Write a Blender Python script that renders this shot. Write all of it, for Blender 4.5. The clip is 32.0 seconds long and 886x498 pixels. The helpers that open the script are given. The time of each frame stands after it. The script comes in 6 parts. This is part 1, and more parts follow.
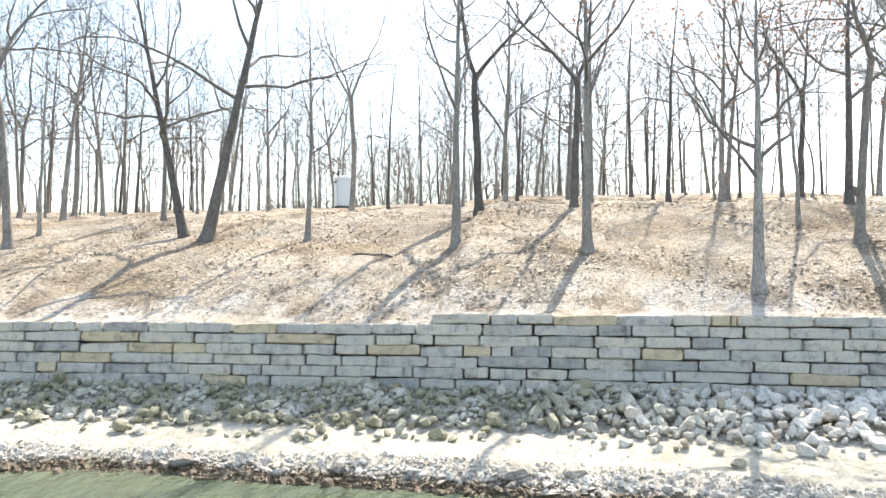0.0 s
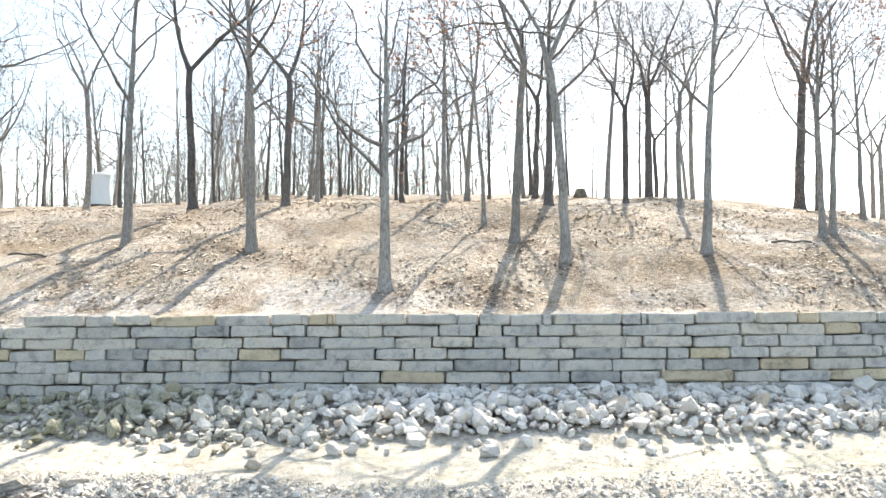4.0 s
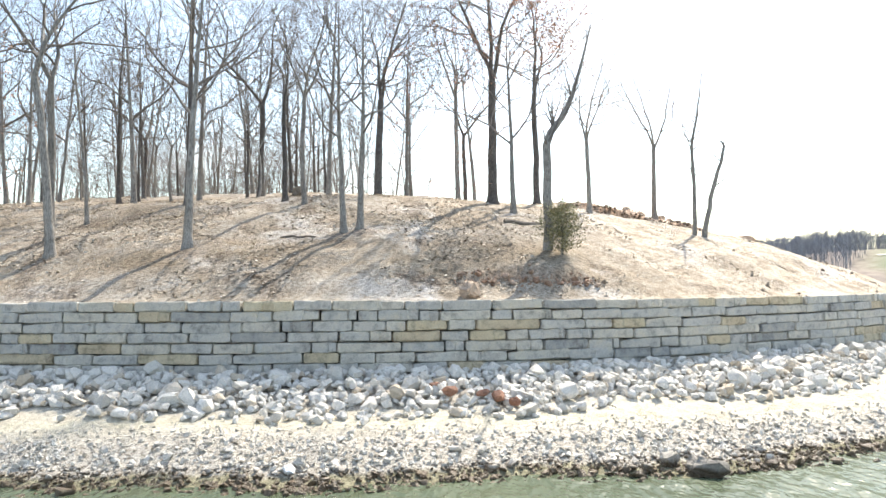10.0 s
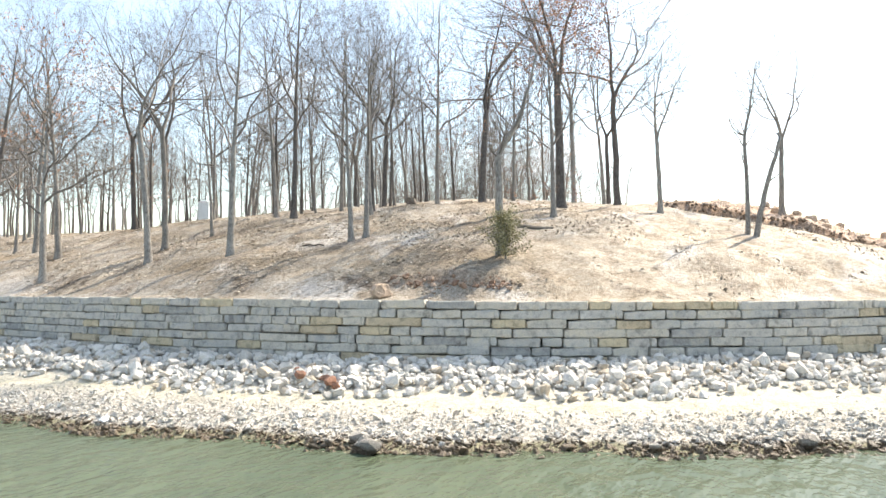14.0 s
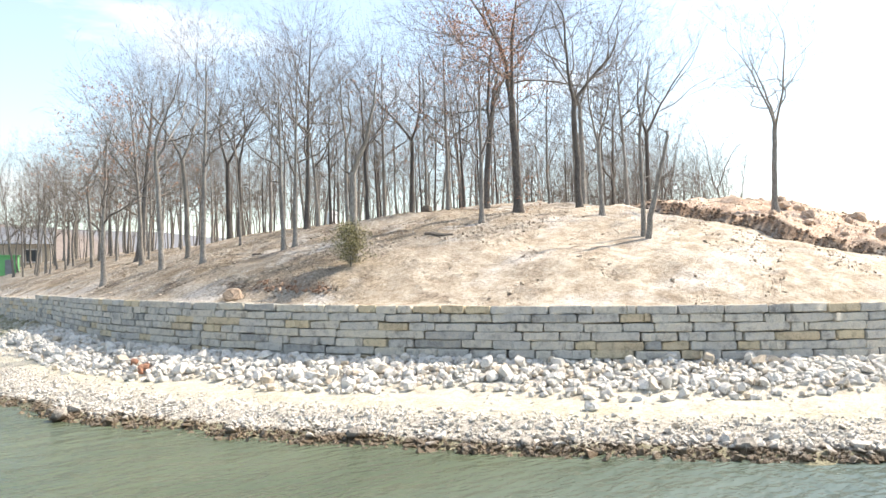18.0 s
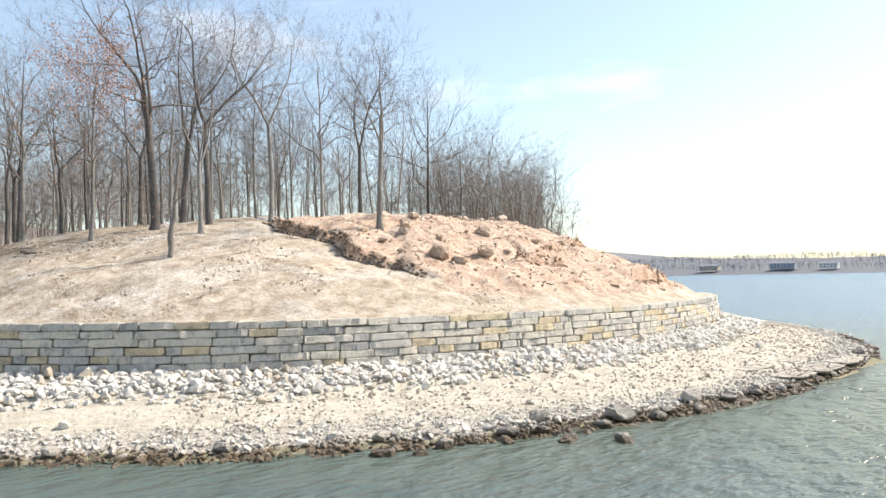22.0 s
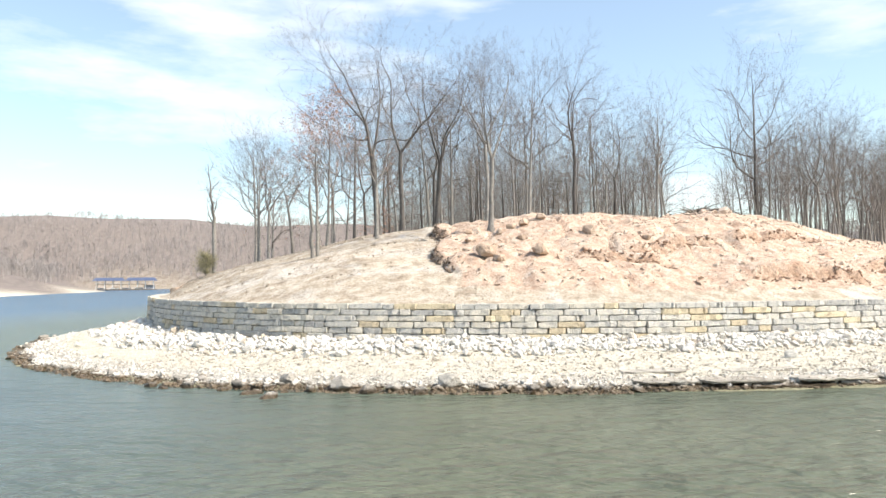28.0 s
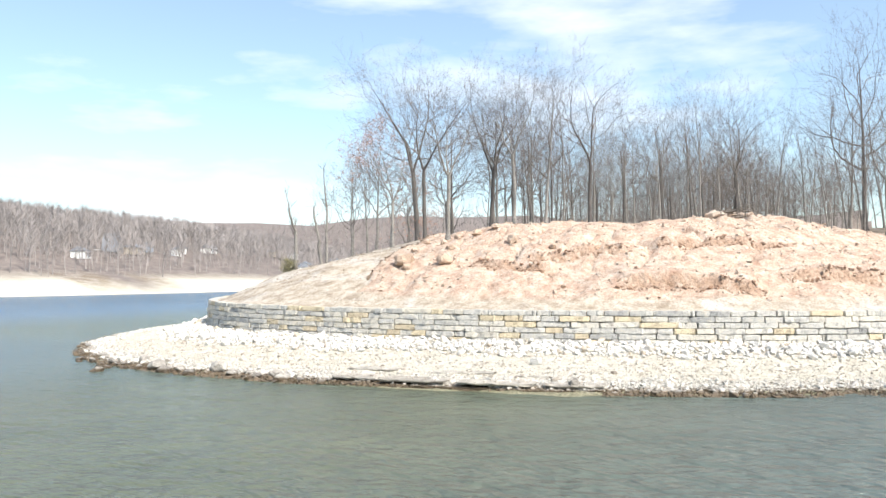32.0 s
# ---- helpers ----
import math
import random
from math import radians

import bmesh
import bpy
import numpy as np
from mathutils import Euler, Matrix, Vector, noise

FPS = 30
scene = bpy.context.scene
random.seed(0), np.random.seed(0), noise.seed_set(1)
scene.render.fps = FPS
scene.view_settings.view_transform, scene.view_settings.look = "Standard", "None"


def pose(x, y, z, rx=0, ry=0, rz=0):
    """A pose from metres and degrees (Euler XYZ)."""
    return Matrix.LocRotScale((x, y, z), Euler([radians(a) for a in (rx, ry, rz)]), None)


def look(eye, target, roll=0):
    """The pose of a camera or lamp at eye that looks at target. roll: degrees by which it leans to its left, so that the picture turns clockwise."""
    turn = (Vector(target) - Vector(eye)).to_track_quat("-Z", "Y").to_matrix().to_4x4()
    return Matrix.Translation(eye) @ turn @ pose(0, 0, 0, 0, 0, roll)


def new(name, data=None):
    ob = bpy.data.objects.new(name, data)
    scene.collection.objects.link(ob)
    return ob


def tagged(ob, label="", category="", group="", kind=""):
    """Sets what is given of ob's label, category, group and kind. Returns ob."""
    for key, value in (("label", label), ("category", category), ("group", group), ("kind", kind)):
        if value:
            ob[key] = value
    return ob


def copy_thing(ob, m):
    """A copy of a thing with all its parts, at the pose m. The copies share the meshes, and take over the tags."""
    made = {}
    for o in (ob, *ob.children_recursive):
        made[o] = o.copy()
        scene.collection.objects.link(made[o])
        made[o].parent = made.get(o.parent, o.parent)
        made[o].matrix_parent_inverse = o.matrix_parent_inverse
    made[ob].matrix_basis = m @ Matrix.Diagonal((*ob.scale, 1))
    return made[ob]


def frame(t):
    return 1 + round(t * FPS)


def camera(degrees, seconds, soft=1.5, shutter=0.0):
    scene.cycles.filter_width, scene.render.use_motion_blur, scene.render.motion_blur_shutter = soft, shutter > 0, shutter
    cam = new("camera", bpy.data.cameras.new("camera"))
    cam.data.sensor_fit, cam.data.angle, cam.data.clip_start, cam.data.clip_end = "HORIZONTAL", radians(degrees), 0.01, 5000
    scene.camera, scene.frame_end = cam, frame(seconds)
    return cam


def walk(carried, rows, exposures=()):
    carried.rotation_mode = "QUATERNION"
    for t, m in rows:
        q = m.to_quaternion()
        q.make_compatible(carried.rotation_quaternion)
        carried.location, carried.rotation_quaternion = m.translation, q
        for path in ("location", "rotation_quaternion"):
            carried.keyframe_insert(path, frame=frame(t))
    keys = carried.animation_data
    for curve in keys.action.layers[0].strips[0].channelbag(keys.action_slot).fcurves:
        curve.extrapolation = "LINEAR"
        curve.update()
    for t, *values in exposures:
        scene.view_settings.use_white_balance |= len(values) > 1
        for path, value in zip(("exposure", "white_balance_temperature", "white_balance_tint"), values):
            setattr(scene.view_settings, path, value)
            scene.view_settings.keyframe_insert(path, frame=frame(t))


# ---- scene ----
cam = camera(58.7, 32.0)
METRES, EYE, TILT, LEAN, TURN = 150.0, 4.6, 2.0, 0.0, 0.0
ROWS = [
    (0.0, 0.0, 0.0, 0.0, 0.0, 0.0, -0.0),
    (0.5, 0.0007, 0.0, -0.0002, 0.06, -0.01, 0.03),
    (1.0, 0.0022, 0.0003, -0.0004, 0.14, 0.0, 0.08),
    (1.5, 0.0054, 0.0005, -0.0005, 0.24, 0.03, 0.1),
    (2.0, 0.0107, 0.0005, -0.0004, 0.33, 0.03, 0.12),
    (2.5, 0.0187, 0.0003, -0.0003, 0.42, 0.03, 0.15),
    (3.0, 0.029, 0.0001, -0.0001, 0.23, 0.02, 0.19),
    (3.5, 0.0406, -0.0001, -0.0005, -4.78, 0.15, 0.13),
    (4.0, 0.0531, -0.0005, -0.0007, -8.37, 0.14, 0.05),
    (4.5, 0.0662, -0.0014, -0.0008, -10.79, 0.09, 0.02),
    (6.5, 0.1177, -0.0086, -0.0015, -12.7, -0.2, 0.13),
    (7.0, 0.1297, -0.0105, -0.0019, -12.49, -0.17, 0.14),
    (7.5, 0.1421, -0.0129, -0.0022, -11.23, -0.14, 0.23),
    (8.0, 0.1545, -0.0153, -0.0024, -9.58, -0.1, 0.29),
    (8.5, 0.1668, -0.0179, -0.0022, -7.06, -0.17, 0.38),
    (9.0, 0.1793, -0.0205, -0.0021, -4.11, -0.14, 0.46),
    (9.5, 0.1917, -0.0231, -0.0016, -2.04, -0.24, 0.56),
    (10.0, 0.2043, -0.0253, -0.0015, 0.22, -0.16, 0.65),
    (10.5, 0.2172, -0.0274, -0.0013, 3.37, -0.17, 0.71),
    (11.0, 0.2301, -0.0288, -0.0011, 6.58, -0.18, 0.83),
    (11.5, 0.2429, -0.0296, -0.0012, 9.71, -0.13, 0.95),
    (12.0, 0.2558, -0.0299, -0.0012, 12.75, -0.1, 1.03),
    (12.5, 0.2687, -0.0301, -0.001, 16.16, -0.13, 1.13),
    (13.0, 0.2816, -0.0296, -0.0008, 19.23, -0.09, 1.24),
    (13.5, 0.2941, -0.0285, -0.0007, 22.1, -0.03, 1.35),
    (14.0, 0.3066, -0.0267, -0.0007, 25.07, 0.0, 1.45),
    (14.5, 0.3192, -0.0243, -0.0007, 28.41, 0.06, 1.55),
    (16.5, 0.371, -0.0056, -0.001, 41.99, 0.36, 2.07),
    (17.0, 0.3862, 0.003, -0.0012, 44.0, 0.43, 2.16),
    (17.5, 0.4026, 0.0135, -0.0016, 45.4, 0.53, 2.27),
    (18.0, 0.4195, 0.0258, -0.0019, 45.66, 0.5, 2.42),
    (18.5, 0.4366, 0.0391, -0.0024, 45.91, 0.58, 2.44),
    (19.0, 0.4536, 0.0533, -0.0029, 46.18, 0.68, 2.47),
    (19.5, 0.4704, 0.0679, -0.0029, 46.6, 0.74, 2.46),
    (20.0, 0.4867, 0.0822, -0.0028, 47.22, 0.74, 2.47),
    (20.5, 0.5022, 0.0965, -0.0028, 47.79, 0.73, 2.52),
    (21.0, 0.5172, 0.1108, -0.0031, 48.31, 0.77, 2.52),
    (21.5, 0.5316, 0.125, -0.0033, 48.82, 0.72, 2.51),
    (22.0, 0.5452, 0.1389, -0.004, 49.33, 0.78, 2.58),
    (22.5, 0.5575, 0.1516, -0.0046, 51.37, 0.87, 2.57),
    (23.0, 0.5691, 0.1638, -0.005, 56.18, 1.0, 2.52),
    (23.5, 0.5793, 0.1752, -0.0056, 61.5, 1.18, 2.52),
    (24.0, 0.5884, 0.1861, -0.0065, 65.94, 1.41, 2.56),
    (24.5, 0.5968, 0.1974, -0.0073, 68.25, 1.49, 2.53),
    (26.5, 0.6287, 0.2561, -0.0108, 79.47, 1.98, 2.73),
    (27.0, 0.6356, 0.2738, -0.0117, 84.05, 2.17, 2.67),
    (27.5, 0.642, 0.293, -0.0126, 88.07, 2.33, 2.64),
    (28.0, 0.6477, 0.3134, -0.0132, 92.4, 2.45, 2.59),
    (28.5, 0.6523, 0.3349, -0.0137, 96.74, 2.6, 2.5),
    (29.0, 0.6555, 0.3576, -0.0141, 100.86, 2.68, 2.45),
    (29.5, 0.6573, 0.381, -0.0144, 104.96, 2.76, 2.34),
    (30.0, 0.6576, 0.4048, -0.0149, 108.94, 2.89, 2.19),
    (30.5, 0.6565, 0.4288, -0.0151, 112.91, 2.95, 2.1),
    (31.0, 0.6538, 0.453, -0.0153, 115.37, 2.99, 2.04),
    (31.5, 0.6495, 0.4772, -0.0154, 116.51, 3.0, 2.05),
    (32.0, 0.6439, 0.5015, -0.0156, 117.89, 3.01, 2.06),
]
walk(cam, [(t, pose(0, 0, EYE, TILT, LEAN, TURN) @ pose(METRES * x, METRES * y, METRES * z, 90 + pitch, roll, yaw)) for t, x, y, z, yaw, pitch, roll in ROWS],
     [(0.0, 1.74, 7050, 11), (4.0, 1.70, 7050, 11), (9.0, 1.42, 6950, 11), (13.0, 1.36, 7150, 11), (18.0, 1.22, 7150, 13), (22.0, 0.79, 7000, 13), (24.0, 0.77, 7250, 11), (28.0, 0.84, 6800, 11), (32.0, 0.77, 6500, 11)])

# ---- light: high spring sun behind the hill, thin haze ----
SUN_AZ, SUN_EL = 23.0, 47.0
sun = new("sun", bpy.data.lights.new("sun", "SUN"))
sun.data.energy, sun.data.angle, sun.data.color = 4.3, radians(0.6), (1.0, 0.94, 0.85)
_s = Vector((math.sin(radians(SUN_AZ)) * math.cos(radians(SUN_EL)), math.cos(radians(SUN_AZ)) * math.cos(radians(SUN_EL)), math.sin(radians(SUN_EL))))
sun.matrix_world = look(_s * 200, (0, 0, 0))


def link(nt, a, b):
    nt.links.new(a, b)


def sky_world():
    w = bpy.data.worlds.new("sky")
    scene.world = w
    w.use_nodes = True
    nt = w.node_tree
    nt.nodes.clear()
    out, bg = nt.nodes.new("ShaderNodeOutputWorld"), nt.nodes.new("ShaderNodeBackground")
    sky = nt.nodes.new("ShaderNodeTexSky")
    sky.sky_type, sky.sun_disc, sky.sun_elevation, sky.sun_rotation = "NISHITA", False, radians(SUN_EL), radians(SUN_AZ)
    sky.air_density, sky.dust_density, sky.ozone_density = 0.95, 1.1, 1.2
    # streaks of thin cloud
    co, mp = nt.nodes.new("ShaderNodeTexCoord"), nt.nodes.new("ShaderNodeMapping")
    mp.inputs["Scale"].default_value = (1.6, 1.6, 6.5)
    mp.inputs["Location"].default_value = (0.35, 0.1, 0.2)
    no = nt.nodes.new("ShaderNodeTexNoise")
    no.inputs["Scale"].default_value, no.inputs["Detail"].default_value, no.inputs["Roughness"].default_value = 1.5, 7, 0.55
    ramp = nt.nodes.new("ShaderNodeValToRGB")
    ramp.color_ramp.elements[0].position, ramp.color_ramp.elements[1].position = 0.54, 0.78
    ramp.color_ramp.elements[0].color = (0.1, 0.1, 0.1, 1)
    mix = nt.nodes.new("ShaderNodeMix")
    mix.data_type = "RGBA"
    mix.inputs["B"].default_value = (5.6, 5.8, 6.0, 1)
    clear = nt.nodes.new("ShaderNodeMix")
    clear.data_type, clear.blend_type = "RGBA", "MULTIPLY"
    clear.inputs["Factor"].default_value, clear.inputs["B"].default_value = 1.0, (0.97, 1.035, 1.0, 1)
    link(nt, co.outputs["Generated"], mp.inputs["Vector"])
    link(nt, mp.outputs["Vector"], no.inputs["Vector"])
    link(nt, no.outputs["Fac"], ramp.inputs["Fac"])
    link(nt, ramp.outputs["Color"], mix.inputs["Factor"])
    link(nt, sky.outputs["Color"], clear.inputs["A"])
    link(nt, clear.outputs["Result"], mix.inputs["A"])
    link(nt, mix.outputs["Result"], bg.inputs["Color"])
    bg.inputs["Strength"].default_value = 0.142
    link(nt, bg.outputs["Background"], out.inputs["Surface"])


sky_world()

# ---- terrain: the shore wall's line, and heights on both sides of it ----
WALL_LINE = [(-300, 40), (-120, 32), (-60, 28), (-25, 25.6), (-12, 24.4), (-3, 23.35), (6.3, 22), (18, 20), (24, 19.5), (31, 20.1), (38.6, 22.2), (41, 23.4), (45.4, 25.9), (50, 29.5),
             (53.2, 33.0), (55.35, 37), (56.6, 42), (57.2, 50), (56.7, 57.5), (55.6, 62), (53, 70), (49, 77), (43, 84), (33, 94), (18, 108), (0, 121), (-30, 134), (-120, 150), (-300, 160)]


def spline(points, step):
    P, out = np.array(points, float), []
    for i in range(len(P) - 1):
        p0, p1, p2, p3 = P[max(i - 1, 0)], P[i], P[i + 1], P[min(i + 2, len(P) - 1)]
        size = np.linalg.norm(p2 - p1)
        a, b = (p1 - p0) / (np.linalg.norm(p1 - p0) + 1e-9), (p3 - p2) / (np.linalg.norm(p3 - p2) + 1e-9)
        m = (p2 - p1) / size
        m1, m2 = (a + m) / 2 * size if i else m * size, (b + m) / 2 * size if i < len(P) - 2 else m * size
        u = (np.arange(max(2, int(size / step))) / max(2, int(size / step)))[:, None]
        out.append((2 * u**3 - 3 * u**2 + 1) * p1 + (u**3 - 2 * u**2 + u) * m1 + (3 * u**2 - 2 * u**3) * p2 + (u**3 - u**2) * m2)
    return np.vstack(out + [P[-1:]])


LINE = spline(WALL_LINE, 1.2)
ARC = np.concatenate([[0], np.cumsum(np.linalg.norm(np.diff(LINE, axis=0), axis=1))])


def arc_at(x, y):
    return ARC[((LINE - (x, y)) ** 2).sum(1).argmin()]


S0, STEP = arc_at(-48, 27.3), arc_at(-0.2, 23.0)
S_W = arc_at(-20, 25.2)
S_41, S_53, S_57, S_62, S_END = arc_at(41, 23.4), arc_at(53.2, 33.0), arc_at(57, 45), arc_at(55.6, 62), arc_at(45, 81.5)


def along(s):
    """Place and direction on the wall's line."""
    x, y = np.interp(s, ARC, LINE[:, 0]), np.interp(s, ARC, LINE[:, 1])
    x2, y2 = np.interp(s + 0.3, ARC, LINE[:, 0]), np.interp(s + 0.3, ARC, LINE[:, 1])
    n = math.hypot(x2 - x, y2 - y)
    return x, y, (x2 - x) / n, (y2 - y) / n


def wall_top(s):
    return np.interp(s, [STEP, S_41 - 15, S_41, S_53, S_57, S_62], [3.5, 3.5, 3.32, 3.22, 3.12, 3.06])


def water_width(s):
    return np.interp(s, [arc_at(-25, 25.6), arc_at(-5, 23.6), arc_at(3, 22.4), arc_at(12, 21), arc_at(25, 19.5), S_41 - 5, S_53, S_57, S_62, S_END], [5.0, 5.0, 5.8, 7.4, 7.5, 7.9, 8.7, 9.8, 9.6, 7.3])


def near_line(x, y):
    """Signed distance (inland positive) and arc of the nearest place on the line, for arrays."""
    d, s = np.empty(len(x)), np.empty(len(x))
    a, ab = LINE[:-1], np.diff(LINE, axis=0)
    l2 = (ab**2).sum(1)
    for i in range(0, len(x), 4000):
        qx, qy = x[i:i + 4000, None] - a[:, 0], y[i:i + 4000, None] - a[:, 1]
        t = np.clip((qx * ab[:, 0] + qy * ab[:, 1]) / l2, 0, 1)
        ex, ey = qx - t * ab[:, 0], qy - t * ab[:, 1]
        e2 = ex**2 + ey**2
        k = e2.argmin(1)
        r = np.arange(len(k))
        side = np.sign(ab[k, 0] * ey[r, k] - ab[k, 1] * ex[r, k])
        d[i:i + 4000], s[i:i + 4000] = np.sqrt(e2[r, k]) * np.where(side == 0, 1, side), ARC[k] + t[r, k] * np.sqrt(l2[k])
    return d, s


_grid = np.random.RandomState(7).rand(256, 256)


def vnoise(x, y, size):
    """Smooth noise, 0 to 1, for arrays."""
    x, y = np.asarray(x) / size, np.asarray(y) / size
    i, j = np.floor(x).astype(int), np.floor(y).astype(int)
    u, v = x - i, y - j
    u, v = u * u * (3 - 2 * u), v * v * (3 - 2 * v)
    g = lambda a, b: _grid[a % 256, b % 256]
    return (g(i, j) * (1 - u) + g(i + 1, j) * u) * (1 - v) + (g(i, j + 1) * (1 - u) + g(i + 1, j + 1) * u) * v


def ease(x, a, b):
    t = np.clip((x - a) / (b - a), 0, 1)
    return t * t * (3 - 2 * t)


def clay_mask(x, y, d):
    """The dug-over clay spoil on the point's east side."""
    cut = scarp_cut(x, y)
    toe = np.interp(y, [43, 46, 50], [3.8, 2.6, 1.5]) + 1.1 * vnoise(x, y, 4)
    return ease(cut, 0.0, 0.16) * ease(d, toe, toe + 1.1) * ease(x + 0.55 * (y - 45), 36, 39.5)


BANKS = ((51.6, 63.0, 49.0, 70.5, 0.7), (49.4, 56.5, 46.3, 62.3, 0.55), (45.6, 64.0, 41.0, 71.0, 0.5), (47.0, 71.5, 41.0, 79.0, 0.6), (50.6, 53.0, 50.2, 58.5, 0.4), (31.0, 22.9, 35.8, 23.6, 0.28))


def banks(x, y):
    """Small eroded banks: their rise, and where their raw, darkened face shows."""
    rise, raw = np.zeros(x.shape), np.zeros(x.shape)
    for ax, ay, bx, by, h in BANKS:
        n = math.hypot(bx - ax, by - ay)
        tx, ty = (bx - ax) / n, (by - ay) / n
        u = (x - ax) * tx + (y - ay) * ty
        c = tx * (y - ay) - ty * (x - ax) + 0.5 * (vnoise(x, y, 1.3) - 0.5)
        on = ease(u, -0.6, 0.8) * ease(n - u, -0.6, 0.8)
        rise = rise + h * on * ease(c, 0, 0.16) * np.exp(-np.clip(c, 0, 50) / 2.2)
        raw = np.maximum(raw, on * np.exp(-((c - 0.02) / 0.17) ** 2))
    return rise, raw


def scarp_cut(x, y):
    return y - (44.6 + 0.35 * np.sin(x * 0.9) + 0.5 * (vnoise(x, y, 0.8) - 0.5) + (x - 45) * 0.05 + 1.5 * ease(x, 50, 53))


def ground(x, y, fine=True):
    x, y = np.asarray(x, float), np.asarray(y, float)
    d, s = near_line(x, y)
    top = np.where(s < STEP, 3.2, wall_top(s))
    rise = np.interp(d, [0.5, 1.4, 2.6, 5, 7, 10, 14, 18, 23, 30, 60], [0, 0.2, 0.75, 1.75, 2.4, 3.15, 4.25, 5.0, 5.6, 6.55, 7.2]) * np.interp(x, [-15, 5, 40], [0.93, 1.0, 0.98])
    hill = top - 0.12 + rise
    # spoil heap
    r2 = np.full(x.shape, 1e9)
    for ax, ay, bx, by in ((42.5, 53.5, 41.0, 62.0), (41.0, 62.0, 33.0, 69.5)):
        t = np.clip(((x - ax) * (bx - ax) + (y - ay) * (by - ay)) / ((bx - ax) ** 2 + (by - ay) ** 2), 0, 1)
        r2 = np.minimum(r2, (x - ax - t * (bx - ax)) ** 2 + (y - ay - t * (by - ay)) ** 2)
    clay = clay_mask(x, y, d)
    hill = hill + 1.25 * np.exp(-r2 / 46.0) * ease(d, 4, 10) + clay * ease(d, 3.5, 8) * (0.18 + 0.17 * np.exp(-np.clip(y - 44.6, 0, 50) / 3.5))
    cut = scarp_cut(x, y)
    hill = hill - 0.4 * ease(x, 37, 40) * ease(-x, -53, -49) * ease(-cut, -0.1, 0.05) * np.exp(-np.clip(-cut, 0, 50) / 2.5)
    if fine:
        inland = ease(d, 1.0, 3.0)
        hill = hill + inland * (0.3 * (vnoise(x, y, 3.1) - 0.5) + 0.16 * (vnoise(x + 9, y * 0.6, 1.1) - 0.5) + 0.08 * (vnoise(x + 19, y * 0.7, 0.55) - 0.5) + np.interp(x, [26, 34], [0.08, 0.14]) * (vnoise(x + 0.4 * y, y * 0.22, 0.6) - 0.5))
        terrace = np.abs(vnoise(x + 40, y + 3, 2.6) - 0.5)
        hill = hill + clay * (0.34 * (vnoise(x, y + 50, 1.9) - 0.5) + 0.24 * (vnoise(x, y + 20, 0.8) - 0.5) + 0.18 * (vnoise(x + 5, y, 0.45) - 0.5) - 0.36 * ease(0.07 - terrace, 0, 0.07) * ease(d, 5, 8))
        # a little eroded bank by the cedar
        hill = hill - 0.22 * np.exp(-(((x - 33.6) / 2.3) ** 2 + ((y - 22.6) / 0.7) ** 2)) + banks(x, y)[0]
    # beach and lake bed
    u, w = -d, water_width(s)
    if fine:
        w = w + 0.9 * (vnoise(x, y, 4.0) - 0.5) + 0.5 * (vnoise(x + 70, y, 1.5) - 0.5)
    f = u / w
    beach = np.interp(f, [0, 0.08, 0.42, 0.78, 1.0, 1.25, 3.0], [1.3, 1.25, 0.66, 0.42, 0.0, -0.35, -3.0])
    if fine:
        beach = beach + 0.1 * (vnoise(x, y, 0.9) - 0.5) * ease(f, 0.05, 0.3) + 0.06 * (vnoise(x, y + 30, 0.45) - 0.5)
    z = np.where(d > 0.5, hill, beach)
    # shores across the lake
    ysh = np.interp(x, [-3000, -700, -560, -390, -221, -100, -40, 60, 300, 900], [-900, -300, -290, -196, -150, -136, -150, -230, -420, -900])
    b = ysh + 14 * (vnoise(x, y, 60) - 0.5) - y
    bay = np.interp(b, [-30, 0, 12, 26, 60, 120, 250, 420, 900], [-3, 0, 3.4, 6.0, 12, 23, 43, 57, 72]) + ease(b, 20, 120) * 6 * (vnoise(x, y, 130) - 0.5)
    b2 = -640 - x - 0.3 * (y + 230) + 30 * (vnoise(x, y, 90) - 0.5)
    bay = np.maximum(bay, np.interp(b2, [-30, 0, 12, 26, 60, 120, 250, 420, 900], [-3, 0, 2.5, 5.0, 14, 34, 69, 94, 110]) + ease(b2, 60, 300) * 22 * (vnoise(x, y + 11, 140) - 0.5))
    n = y - 1500 - 0.12 * x
    north = np.interp(n, [-60, 0, 12, 100, 400], [-3, 0, 5, 22, 36]) + ease(n, 30, 300) * 16 * (vnoise(x, y, 160) - 0.5)
    e = np.hypot((x - 215) / 1.25, y - 296) - 105
    knoll = np.interp(-e, [-30, 0, 20, 75, 105], [-3, 0, 2.5, 11.5, 12.5])
    e = np.hypot((x - 330) / 1.35, y - 590) - 120
    knoll = np.maximum(knoll, np.interp(-e, [-30, 0, 20, 75, 120], [-3, 0, 4, 17, 21]))
    far = np.maximum(np.maximum(bay, north), knoll)
    return np.where((d < -15) | (y > 220), np.maximum(far, -3.0), z)


def gz(x, y):
    return float(ground(np.array([x]), np.array([y]))[0])


# ---- materials ----
def material(name, rough=0.85, metal=0.0, spec=0.35):
    m = bpy.data.materials.new(name)
    m.use_nodes = True
    b = m.node_tree.nodes["Principled BSDF"]
    b.inputs["Roughness"].default_value, b.inputs["Metallic"].default_value, b.inputs["Specular IOR Level"].default_value = rough, metal, spec
    return m, m.node_tree, b


def node(nt, kind, **values):
    n = nt.nodes.new(kind)
    for key, value in values.items():
        n.inputs[key.replace("_", " ")].default_value = value
    return n


